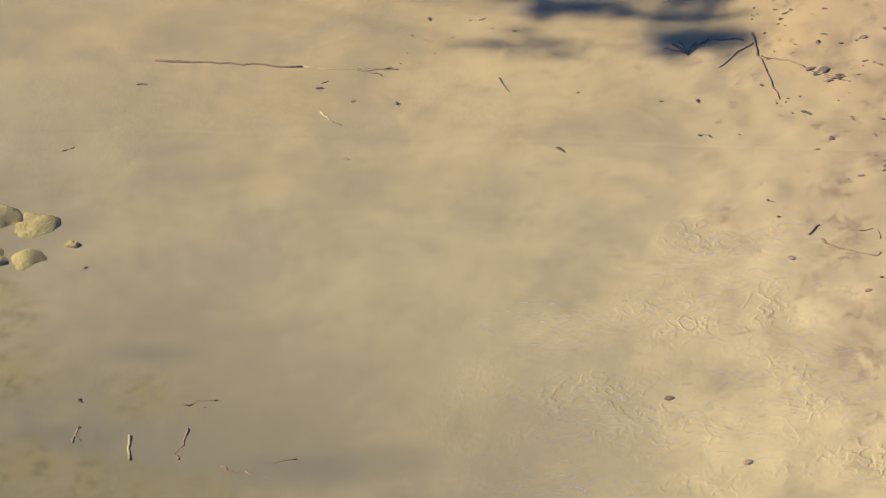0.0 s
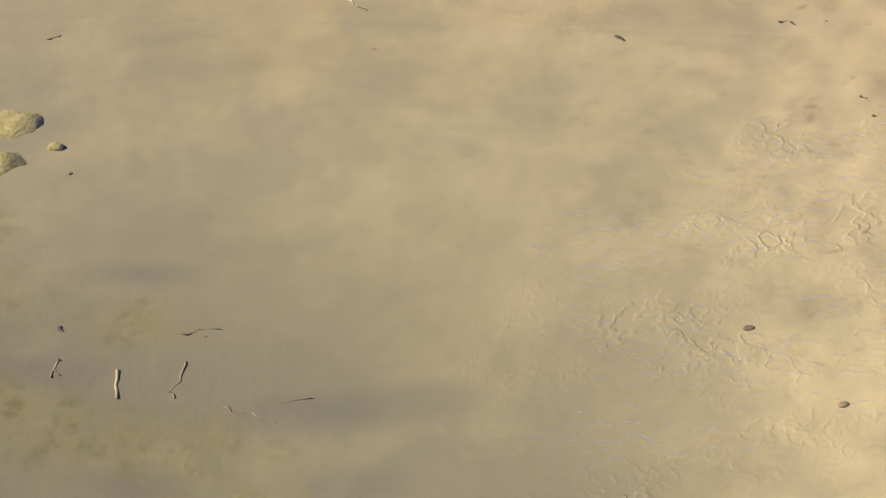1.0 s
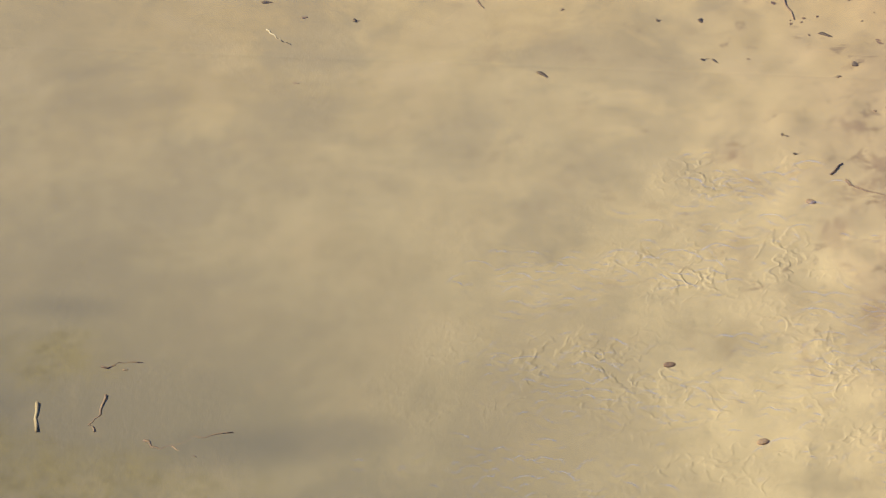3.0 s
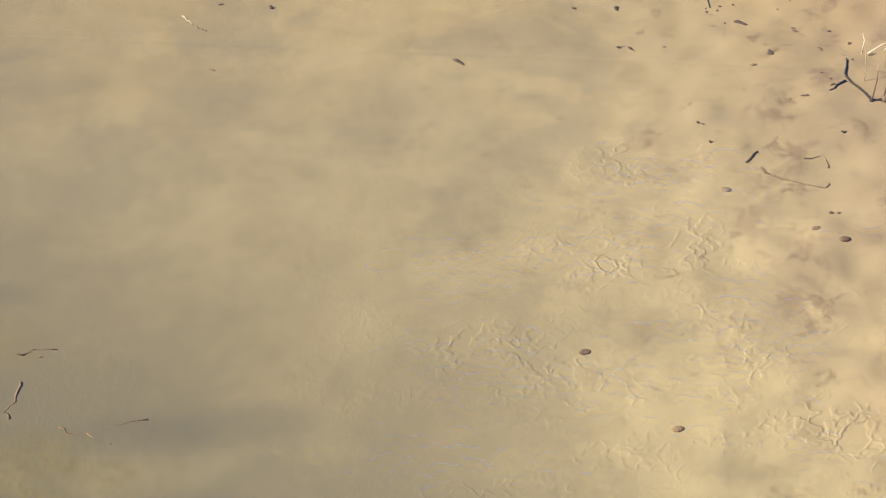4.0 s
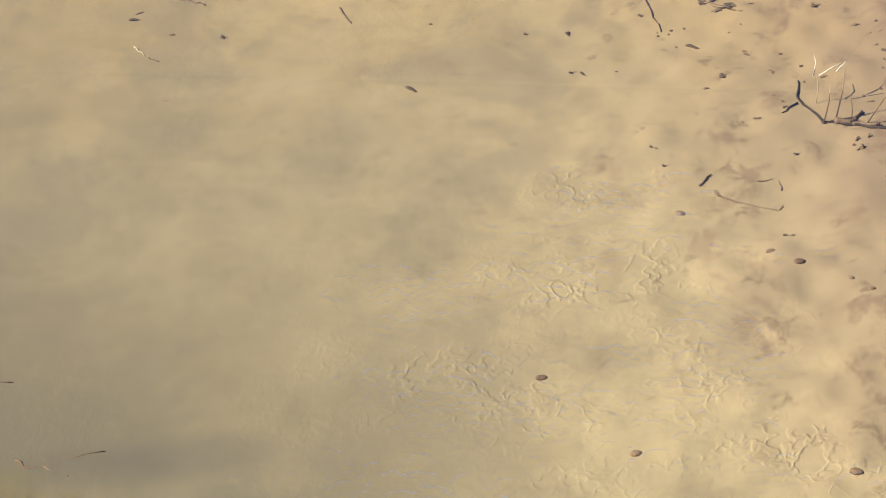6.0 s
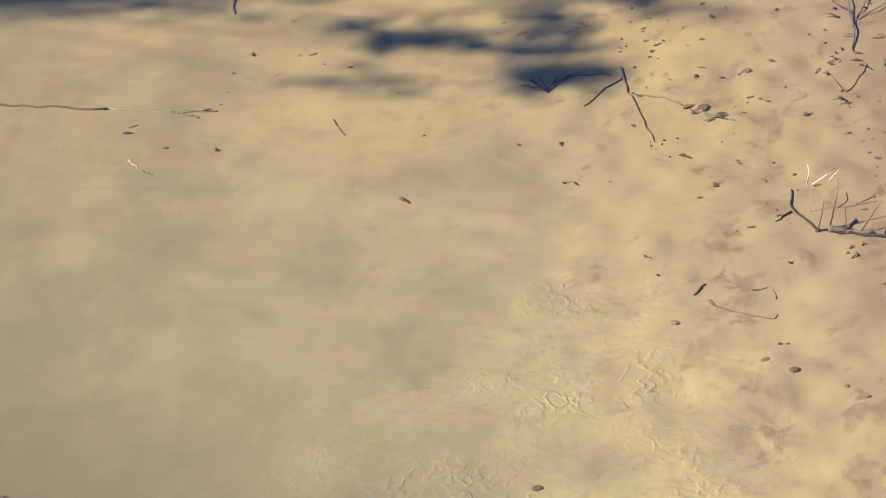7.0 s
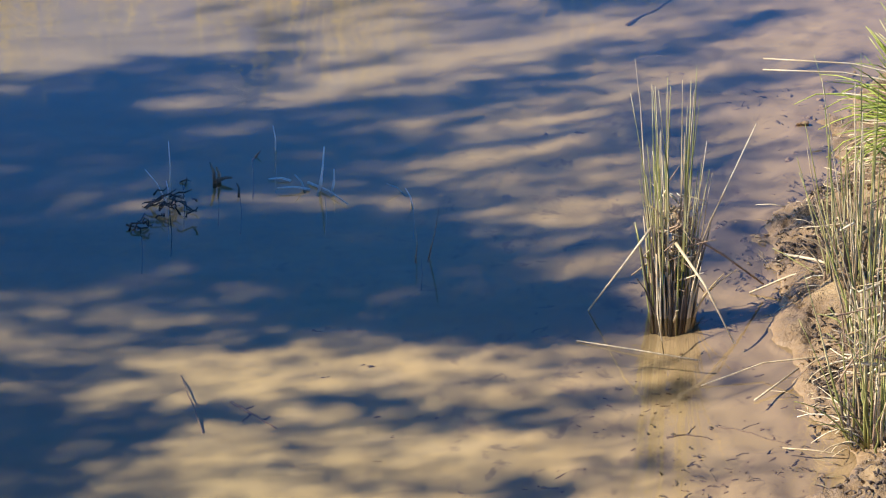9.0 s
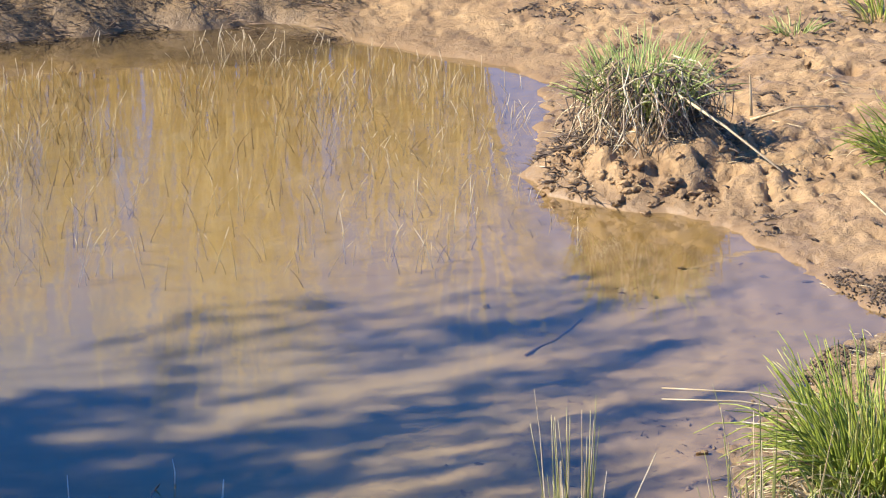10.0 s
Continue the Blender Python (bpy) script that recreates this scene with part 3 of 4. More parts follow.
# ---- tall grass on the far shore, seen mirrored ----
def far_grass():
    rng = random.Random(3)
    pieces = []
    for _ in range(2900):
        x, y = rng.uniform(-4.2, 0.15), rng.uniform(13.3, 14.7)
        tuft = 0.45 + float(value_noise(x, y * 0.25, 0.14, 21)) + 0.7 * float(value_noise(x, y * 0.2, 0.33, 22))
        h = 0.46 + 1.35 * max(0.0, min(1.1, tuft)) ** 1.5 * rng.uniform(0.55, 1.1)
        h *= 1 + (rng.random() < 0.45) * 0.75 * min(1.0, max(0.0, (-0.6 - x) / 0.6)) * (0.35 + rng.random())
        gap = 0.5 + float(value_noise(x / y * 13.8, 0.0, 0.20, 41)) + 0.35 * float(value_noise(x / y * 13.8, 0.0, 0.07, 42))
        h *= 0.42 + 1.05 * max(0.0, gap)
        h = min(h, rng.uniform(1.3, 1.6))
        pts = arc(rng, h, rng.uniform(0, 0.12), rng.uniform(0, 6.28), rng.uniform(0.05, 0.5), 4)
        pieces.append(tube(moved(pts, x, y, gz(x, y) - 0.02), 0.0042, 0.0015, 3))
    me = mesh_of("reed_bed", *joined(pieces), REED)
    return tagged(new("reed_bed", me), "tall golden dry grass along the far shore", "reeds", kind="stuff")


far_grass()


# ---- rushes and grass ----
def stem(rng, parent, material, at, pts, r0, r1, flat=1.0, sides=4, name="stem"):
    return part(name, tube(moved(pts, *at), r0, r1, sides, flat), material, parent)


def rush_clump(seed, x, y, tall, dead, height, radius, label, lean=0.16, bent=0.3, mat=RUSH, name="rush_clump", group="rushes on the shore", parted=False, ruff=0, sheaths=0):
    rng = random.Random(seed)
    z = gz(x, y)
    clump = thing(name, (x, y, z), label, "rush", group)
    for i in range(tall):
        w, r = rng.uniform(0, 6.28), radius * math.sqrt(rng.random())
        px, py = r * math.cos(w), r * math.sin(w)
        if parted and abs(px) < 0.3 * radius and rng.random() < 0.7:
            px += math.copysign(0.35 * radius, px)
        h = height * (0.55 + 0.45 * rng.random()) - z
        pts = arc(rng, h, rng.uniform(-0.3, 1.0) * lean * r / radius + rng.uniform(0, 0.05), w, rng.uniform(-0.05, 0.16), 6, 0.4)
        stem(rng, clump, mat if rng.random() < 0.7 else STRAW, (px, py, -0.02), pts, rng.uniform(0.0018, 0.0032), 0.0006)
    for i in range(dead):
        w, r = rng.uniform(0, 6.28), radius * math.sqrt(rng.random()) * 1.1
        px, py = r * math.cos(w), r * math.sin(w)
        h = height * rng.uniform(0.18, 0.42) - z
        pts = arc(rng, h, rng.uniform(0, 0.14) * r / radius, w, rng.uniform(0.5, 1.6) if rng.random() < bent else rng.uniform(-0.08, 0.2), 5, 0.4)
        stem(rng, clump, rng.choice([STRAW, STRAW, BLOND, mat, STICK, TWIG, TWIG]), (px, py, -0.02), pts, rng.uniform(0.002, 0.0042), 0.001)
    for i in range(sheaths):
        w, r = rng.uniform(0, 6.28), radius * rng.uniform(0.75, 1.1)
        pts = arc(rng, rng.uniform(0.05, 0.13) - z, rng.uniform(-0.05, 0.12), w, rng.uniform(-0.1, 0.2), 4, 0.4)
        stem(rng, clump, rng.choice([SODDEN, SODDEN, TWIG, STICK]), (r * math.cos(w), r * math.sin(w), -0.02), pts, rng.uniform(0.0025, 0.0045), 0.0016, 1.0, 5, "sheath")
    for i in range(ruff):
        w, r = rng.uniform(0, 6.28), radius * rng.uniform(0.3, 1.1)
        a = Vector((r * math.cos(w), r * math.sin(w), rng.uniform(0.06, 0.24) - z))
        h = rng.uniform(0, 6.28)
        d = Vector((math.cos(h), math.sin(h), rng.uniform(-0.8, 0.9))) * rng.uniform(0.02, 0.05)
        k = Vector((rng.gauss(0, 1), rng.gauss(0, 1), rng.gauss(0, 1))) * 0.012
        stem(rng, clump, rng.choice([STRAW, BLOND, STICK]), (0, 0, 0), [a - d * 0.6, a + k, a + d * 0.6, a + d - k], rng.uniform(0.002, 0.004), 0.001, 0.5, 4, "dead_leaf")
    return clump


def grass_clump(seed, x, y, n, height, radius, label, mat=GRASS, spread_out=0.7, straw=0.3, wob=0.15, name="grass_tussock", group="grass on the bank", thick=(0.003, 0.005), fall=0.8, curl=0.0, dry=(STRAW, STRAW, BLOND)):
    rng = random.Random(seed)
    clump = thing(name, (x, y, gz(x, y)), label, "grass", group)
    for i in range(n):
        w, r = rng.uniform(0, 6.28), radius * math.sqrt(rng.random())
        h = height * rng.uniform(0.55, 1.1)
        dead = rng.random() < straw
        pts = arc(rng, h * (0.8 if dead else 1), rng.uniform(0.0, spread_out) * (0.3 + r / radius), w, rng.uniform(0.1, 0.9) + (fall * rng.uniform(0.6, 1.2) if dead else curl if rng.random() < 0.42 else 0), 7, wob)
        stem(rng, clump, rng.choice(dry) if dead else mat, (r * math.cos(w), r * math.sin(w), -0.02), pts, rng.uniform(*thick), 0.0008, 0.3, 4, "blade")
    return clump


rush_clump(21, 0.262, 6.70, 44, 140, 0.54, 0.038, "rush clump of grey-green stems with straw sheaths standing in water", 0.09, 0.04, parted=True, ruff=60, sheaths=120)
rush_clump(22, 0.65, 6.74, 44, 60, 0.52, 0.085, "thin yellow-green rush clump on the mud bank", 0.38, ruff=30, sheaths=45)
rush_clump(23, 0.62, 6.06, 50, 50, 0.36, 0.07, "straw-coloured broken rush clump at the water's edge", 0.4, ruff=30, sheaths=45)
rush_clump(24, 0.68, 6.36, 48, 70, 0.46, 0.10, "straw-coloured rush clump on the mud bank", 0.5, ruff=30, sheaths=45)
grass_clump(35, 0.615, 6.02, 60, 0.18, 0.06, "heap of bent dry straw at the water's edge", RUSH, 1.0, 0.85, 0.4, thick=(0.0015, 0.0032), fall=1.2, dry=(STRAW, BLOND, STICK, TWIG))
grass_clump(36, 0.68, 6.28, 60, 0.22, 0.08, "heap of bent dry straw round a rush clump", RUSH, 1.0, 0.85, 0.4, thick=(0.0015, 0.0032), fall=1.2, dry=(STRAW, BLOND, STICK, TWIG))
grass_clump(37, 0.66, 6.72, 60, 0.20, 0.07, "bent dry straw at the foot of a rush clump", RUSH, 1.0, 0.8, thick=(0.0015, 0.0032), fall=1.2, dry=(STRAW, BLOND, STICK, TWIG))
grass_clump(25, 0.945, 7.44, 620, 0.35, 0.125, "bright green grass tussock with dry blades on the bank", GRASS, 0.17, 0.16, 0.45, thick=(0.0035, 0.0065), fall=1.4, curl=1.3)
grass_clump(38, 0.90, 7.36, 190, 0.20, 0.13, "dry straw skirt under a green grass tussock", DULL, 1.0, 0.9, 0.5, thick=(0.003, 0.006), fall=1.5)
grass_clump(26, 0.60, 10.60, 420, 0.25, 0.13, "dull green tussock with grey dead stems on a mud mound", DULL, 0.6, 0.22, 0.9, thick=(0.003, 0.006), fall=1.2, dry=(STRAW, BLOND, STICK, TWIG))
grass_clump(27, 1.20, 12.1, 60, 0.11, 0.05, "small dull green grass tuft on bare mud", DULL, 0.9, 0.5, dry=(STICK, TWIG, STRAW))
grass_clump(28, 1.43, 10.36, 330, 0.22, 0.12, "green grass tuft with dead stems at its foot on bare mud", GRASS, 0.85, 0.3, 0.5, thick=(0.003, 0.006), fall=1.6, curl=1.0, dry=(STRAW, STICK, TWIG))
grass_clump(29, 1.52, 12.3, 80, 0.17, 0.08, "small green grass tuft on bare mud", GRASS, 0.9, 0.3)


rush_clump(39, 0.57, 10.63, 16, 0, 0.46, 0.10, "few thin brown upright stems over a tussock", 0.25, 0.0, STICK, "rush_clump", "rushes on the bank")


def tussock_skirt(x, y, n, radius):
    """Dead stems that hang from a tussock down over its mound."""
    rng = random.Random(61)
    z = gz(x, y)
    skirt = thing("dead_skirt", (x, y, z), "hanging grey-brown dead stems and roots under a tussock", "dead grass", "grass on the bank")
    for _ in range(n):
        w = rng.uniform(-math.pi, 0.5)
        r0, r1 = radius * rng.uniform(0.35, 0.8), radius * rng.uniform(0.9, 1.45 - 0.35 * math.sin(w))
        top = Vector((math.cos(w) * r0, math.sin(w) * r0, rng.uniform(0.03, 0.16)))
        w += rng.gauss(0, 0.75)
        ex, ey = math.cos(w) * r1, math.sin(w) * r1
        end = Vector((ex, ey, gz(x + ex, y + ey) - z + 0.003))
        k = lambda g: Vector((rng.gauss(0, g), rng.gauss(0, g), rng.gauss(0, g * 0.6)))
        mid = top.lerp(end, 0.45) + Vector((math.cos(w) * 0.03, math.sin(w) * 0.03, 0.035)) + k(0.035)
        part("dead_stem", tube([top, top.lerp(mid, 0.6) + Vector((0, 0, 0.012)) + k(0.01), mid, mid.lerp(end, 0.6) + k(0.012), end], rng.uniform(0.0016, 0.0036), 0.001, 4), rng.choice([BLOND, BLOND, STRAW, STICK, TWIG, TWIG]), skirt)
    return skirt


tussock_skirt(0.60, 10.58, 210, 0.165)


# ---- twigs and sticks on the pond bed ----
def lying_twig(name, label, lines, r0=0.004, r1=0.0015, mat=TWIG, rise=0.0, group="twigs on the pond bed", seed=1):
    """A branched twig that rests on the bed; lines: the courses of its branches in plan."""
    rng = random.Random(seed)
    x0, y0 = lines[0][0]
    twig = thing(name, (x0, y0, gz(x0, y0)), label, "twig", group)
    for i, line in enumerate(lines):
        fine = []
        for (ax, ay), (bx, by) in zip(line, line[1:]):
            for k in range(4):
                fine.append((ax + (bx - ax) * k / 4 + rng.uniform(-0.002, 0.002), ay + (by - ay) * k / 4 + rng.uniform(-0.004, 0.004)))
        fine.append(line[-1])
        f = 1.0 if i == 0 else 0.7
        z0 = twig.location.z
        n = len(fine) - 1
        course = [(x - x0, y - y0, gz(x, y) - z0 + r0 * f * 0.3 + rise * math.sin(math.pi * k / n)) for k, (x, y) in enumerate(fine)]
        part("stem" if i == 0 else "side_branch", tube(course, r0 * f * 0.65, r1 * f * 0.65, 6), mat, twig)
    return twig


lying_twig("twig", "dark branched dead twig half sunk in sand", [[(-0.007, 5.517), (0.005, 5.435), (0.025, 5.349), (0.049, 5.243)], [(0.000, 5.496), (-0.033, 5.450), (-0.068, 5.382)], [(0.010, 5.427), (0.062, 5.396), (0.114, 5.349), (0.166, 5.312)], [(-0.024, 5.499), (-0.081, 5.501), (-0.128, 5.464)]], 0.004, 0.0016, STICK)
lying_twig("twig", "dark forked twig lying in shallow water", [[(0.381, 5.511), (0.387, 5.583), (0.376, 5.651), (0.340, 5.725)], [(0.388, 5.595), (0.381, 5.693), (0.376, 5.773)], [(0.388, 5.595), (0.411, 5.686), (0.430, 5.733), (0.462, 5.742)], [(0.394, 5.613), (0.443, 5.656), (0.468, 5.715)]], 0.0026, 0.0012, STICK, 0.006, seed=2)
lying_twig("twig", "small dark forked twig on sand", [[(0.364, 5.369), (0.335, 5.458)], [(0.364, 5.369), (0.384, 5.407), (0.403, 5.466)]], 0.003, 0.0014, STICK, seed=3)
lying_twig("branch", "dark drowned branch with upright dead stems", [[(0.449, 4.858), (0.399, 4.879), (0.348, 4.897), (0.300, 4.908), (0.261, 4.994), (0.265, 5.046)], [(0.262, 4.976), (0.237, 4.943)], [(0.339, 4.897), (0.314, 4.910), (0.297, 4.906)]], 0.005, 0.0018, seed=4)
lying_twig("twig", "brown curved twig sunk in silt", [[(0.131, 4.706), (0.164, 4.679), (0.226, 4.652), (0.232, 4.664)], [(0.198, 4.734), (0.228, 4.754), (0.232, 4.715)]], 0.0034, 0.0022, STICK, -0.002, seed=6)
lying_twig("twig", "short brown twig on sand", [[(0.110, 4.726), (0.127, 4.761)]], 0.003, 0.002, STICK, seed=7)
lying_twig("twig", "grey silted forked twig under water", [[(-0.692, 5.777), (-0.704, 5.846), (-0.727, 5.919)], [(-0.698, 5.822), (-0.689, 5.894), (-0.660, 5.908)], [(-0.702, 5.895), (-0.697, 5.913), (-0.644, 5.909)]], 0.0036, 0.0018, STICK, 0.0, seed=8)
lying_twig("stick", "straight grey stick leaning out of silt", [[(-0.637, 6.277), (-0.672, 6.411), (-0.709, 6.575)]], 0.003, 0.0016, STICK, 0.01, seed=9)
lying_twig("branch", "dark leafy branch sunk in silt", [[(-0.596, 6.420), (-0.553, 6.361), (-0.499, 6.285)], [(-0.553, 6.361), (-0.566, 6.321)], [(-0.571, 6.380), (-0.551, 6.398)], [(-0.528, 6.324), (-0.514, 6.345)]], 0.005, 0.002, STICK, seed=10)
lying_twig("stick", "long thin dark stick with a bleached end on sand", [[(-1.16, 5.425), (-1.055, 5.421), (-0.967, 5.415), (-0.87, 5.408)], [(-0.76, 5.396), (-0.735, 5.384), (-0.711, 5.370)], [(-0.752, 5.392), (-0.70, 5.402)]], 0.0045, 0.0035, STICK, -0.0015, seed=11)
lying_twig("stick", "bleached end of a long stick on sand", [[(-0.868, 5.408), (-0.812, 5.401), (-0.735, 5.399), (-0.682, 5.396)]], 0.003, 0.002, PALE, -0.001, seed=17)
lying_twig("stick", "thin pale stick half sunk in silt", [[(-0.812, 5.218), (-0.79, 5.19), (-0.764, 5.166)]], 0.0025, 0.0015, BLOND, -0.001, seed=20)
lying_twig("stick", "short thin brown stick on sand", [[(-0.485, 5.347), (-0.46, 5.297)]], 0.0028, 0.0016, STICK, seed=23)
lying_twig("stick", "short pale stub in algae", [[(-0.994, 4.173), (-0.985, 4.119)]], 0.0042, 0.0038, PALE, -0.002, seed=12)
lying_twig("twig", "dark hooked twig in algae", [[(-0.899, 4.194), (-0.902, 4.162), (-0.914, 4.140), (-0.905, 4.126)]], 0.0032, 0.002, STICK, -0.002, seed=13)
lying_twig("twig", "dark twig half buried in grey silt", [[(-0.832, 4.112), (-0.808, 4.098), (-0.763, 4.120), (-0.71, 4.128)], [(-0.79, 4.105), (-0.755, 4.085)]], 0.0028, 0.0014, STICK, -0.002, seed=14)
lying_twig("twig", "short dark twig in algae", [[(-1.08, 4.185), (-1.085, 4.150)], [(-1.083, 4.165), (-1.072, 4.158)]], 0.0035, 0.0025, STICK, -0.002, seed=24)
lying_twig("twig", "thin dark twig on the silty bed", [[(-0.915, 4.247), (-0.882, 4.262), (-0.862, 4.262)], [(-0.885, 4.245), (-0.858, 4.262)]], 0.003, 0.0016, STICK, -0.002, seed=25)
lying_twig("twig", "dark root mass at the sand edge", [[(-0.162, 5.487), (-0.132, 5.439), (-0.091, 5.503)], [(-0.132, 5.439), (-0.148, 5.497)], [(-0.129, 5.439), (-0.114, 5.490)], [(-0.132, 5.439), (-0.176, 5.462)]], 0.004, 0.002, TWIG, 0.004, seed=15)


lying_twig("stick", "dark waterlogged stick near the far shore", [[(0.214, 8.950), (0.299, 9.109), (0.372, 9.273)]], 0.0075, 0.004, STICK, -0.002, seed=16)
lying_twig("twig", "short dark twig in the shallows", [[(0.236, 6.152), (0.273, 6.162), (0.319, 6.140)], [(0.273, 6.162), (0.289, 6.197)]], 0.003, 0.0016, STICK, seed=18)
lying_twig("twig", "thin dark twig by the bank", [[(0.331, 6.187), (0.392, 6.153), (0.461, 6.092)], [(0.372, 6.165), (0.409, 6.187)]], 0.0026, 0.0014, STICK, seed=19)


def sprig(label, x, y, stems, mat, r=0.003):
    """Dead stems that break the surface. Stems: from (x, y, z) to (x, y, z), offsets from the foot and heights over the water."""
    z, rng = gz(x, y), random.Random(int(x * 1000) + int(y * 100))
    clump = thing("dead_sprig", (x, y, z), label, "twig", "dead stems in the pond")
    part("root", tube([(0, 0, -0.01), (0.003, 0.002, -z * 0.5), (0, 0, -z)], 0.0009, 0.0006, 5), mat, clump)
    for ax, ay, az, bx, by, bz in stems:
        a, b = Vector((ax, ay, az - z)), Vector((bx, by, bz - z))
        b += Vector((rng.gauss(0, 0.008), rng.gauss(0, 0.01), rng.gauss(0, 0.003)))
        mid = a.lerp(b, 0.5) + Vector((0.003, 0.002, 0.004))
        part("stem", tube([a, mid, b], r, r * 0.4, 5), mat, clump)
    return clump


def tangle(seed, x, y, n, size, label, mat=SODDEN):
    """A flat tangle of fine dark twigs at the water's surface."""
    rng = random.Random(seed)
    z = gz(x, y)
    heap = thing("twig_tangle", (x, y, z), label, "twigs", "dead stems in the pond")
    part("root", tube([(0, 0, -0.01), (0.004, 0.0, -z * 0.5), (0, 0, -z + 0.004)], 0.0012, 0.0008, 5), mat, heap)
    for _ in range(n):
        w, r = rng.uniform(0, 6.28), size * rng.random() ** 0.7
        c = Vector((math.cos(w) * r, math.sin(w) * r * 1.2, -z + rng.uniform(0.0, 0.035)))
        h = rng.uniform(-0.7, 0.7) if rng.random() < 0.6 else rng.uniform(0, 6.28)
        d = Vector((math.cos(h), math.sin(h), rng.uniform(-0.4, 0.9))) * rng.uniform(0.010, 0.028)
        k = Vector((rng.uniform(-1, 1), rng.uniform(-1, 1), rng.uniform(0, 1))) * 0.008
        part("stem", tube([c - d, c - d * 0.3 + k, c + d * 0.4 - k * 0.5, c + d], 0.0026, 0.0012, 5), mat, heap)
    return heap


tangle(31, -0.797, 7.255, 24, 0.058, "tangle of fine dark twigs at the surface")
tangle(32, -0.848, 7.147, 6, 0.02, "few dark twig ends at the surface")
sprig("thin bleached dead stems above water", -0.814, 7.364, [(0.006, 0.000, -0.010, 0.006, 0.000, 0.119), (-0.002, -0.011, -0.010, -0.038, -0.011, 0.058), (0.003, -0.018, -0.010, -0.003, -0.018, 0.041)], GREY, 0.002)
sprig("small pale broken stub above water", -0.712, 7.453, [(-0.004, -0.011, -0.010, -0.003, -0.011, 0.050), (0.004, 0.000, -0.010, 0.006, 0.000, 0.044), (0.000, -0.007, 0.004, 0.030, -0.007, 0.016)], STICK, 0.0055)
sprig("pale bent dead stalk with upright shoots", -0.471, 7.375, [(-0.016, 0.018, -0.010, -0.011, 0.018, 0.106), (0.013, 0.019, -0.010, 0.027, 0.019, 0.048), (-0.017, 0.018, -0.010, -0.004, 0.018, 0.033), (-0.045, 0.036, -0.010, -0.067, 0.036, 0.035), (-0.041, 0.073, 0.002, 0.044, -0.076, 0.006), (-0.034, 0.025, 0.002, -0.110, -0.007, 0.006), (-0.079, 0.083, 0.002, -0.126, 0.097, 0.006)], GREY, 0.0034)
sprig("single pale stem tip above water", -0.602, 7.677, [(0.002, -0.008, -0.010, -0.023, -0.008, 0.057)], GREY, 0.002)
sprig("pale arching dead stem above water", -0.278, 7.319, [(0.001, -0.008, -0.010, -0.017, -0.008, 0.036), (-0.019, 0.080, -0.010, -0.052, 0.080, 0.026)], GREY, 0.002)
sprig("thin dark stems standing in the water", -0.249, 6.988, [(-0.011, -0.004, -0.010, -0.013, -0.004, 0.070), (0.014, 0.003, -0.010, 0.030, 0.003, 0.113)], STICK, 0.0016)
sprig("short dark twig tip above water", -0.658, 7.395, [(-0.001, -0.015, -0.010, 0.004, -0.015, 0.026)], TWIG, 0.003)
sprig("short dark twig tip above water", -0.787, 7.440, [(0.003, -0.012, -0.010, -0.001, -0.012, 0.016), (-0.006, 0.003, 0.002, 0.010, 0.019, 0.006)], TWIG, 0.002)
sprig("short dark twig tip above water", -0.650, 7.632, [(0.001, -0.008, -0.010, 0.005, -0.008, 0.014)], TWIG, 0.003)


sprig("bleached white twig ends above shallow water", 0.290, 4.971, [(-0.006, 0.000, 0.001, 0.000, 0.033, 0.010), (0.003, 0.000, 0.001, 0.032, 0.017, 0.012), (0.030, 0.015, 0.001, 0.046, 0.050, 0.012)], BLOND, 0.0012)
sprig("thin dead upright shoots by a drowned branch", 0.340, 4.899, [(-0.022, 0.008, -0.046, -0.012, 0.03, 0.030), (0.025, -0.004, -0.041, 0.040, -0.004, 0.010), (0.062, -0.014, -0.038, 0.060, -0.014, 0.032), (0.069, -0.018, -0.037, 0.078, -0.018, 0.010), (-0.039, 0.009, -0.047, -0.032, 0.009, 0.012)], STICK, 0.0014)
lying_twig("branch", "thick dark root end beside a drowned branch", [[(0.315, 4.905), (0.345, 4.903), (0.385, 4.890)], [(0.34, 4.905), (0.36, 4.935)]], 0.010, 0.005, STICK, -0.002, seed=20)




# ---- leaf litter and stones ----
def litter_mesh(seed, length, width):
    """A curled scrap of dead leaf with some thickness."""
    rng = random.Random(seed)
    top, n = [], 5
    for i in range(n + 1):
        u = i / n
        w = width * math.sin(math.pi * (0.08 + 0.86 * u)) * rng.uniform(0.15, 1.35)
        z = 0.0012 + 0.25 * width * math.sin(u * 5 + seed)
        top += [(length * (u - 0.5), -w, z + abs(w) * 0.3), (length * (u - 0.5), w, z + abs(w) * 0.3), (length * (u - 0.5), 0, z)]
    verts = top + [(x, y, z - 0.0018) for x, y, z in top]
    m, faces = len(top), []
    for i in range(n):
        a, b = 3 * i, 3 * i + 3
        faces += [(a, a + 2, b + 2, b), (a + 2, a + 1, b + 1, b + 2), (m + a, m + b, m + b + 2, m + a + 2), (m + a + 2, m + b + 2, m + b + 1, m + a + 1)]
        faces += [(a, b, m + b, m + a), (a + 1, m + a + 1, m + b + 1, b + 1)]
    return mesh_of("leaf_scrap", verts, faces, LITTER)


SCRAPS = [litter_mesh(k, ln, w) for k, (ln, w) in enumerate([(0.030, 0.005), (0.016, 0.006), (0.024, 0.003), (0.042, 0.011), (0.012, 0.005)])]


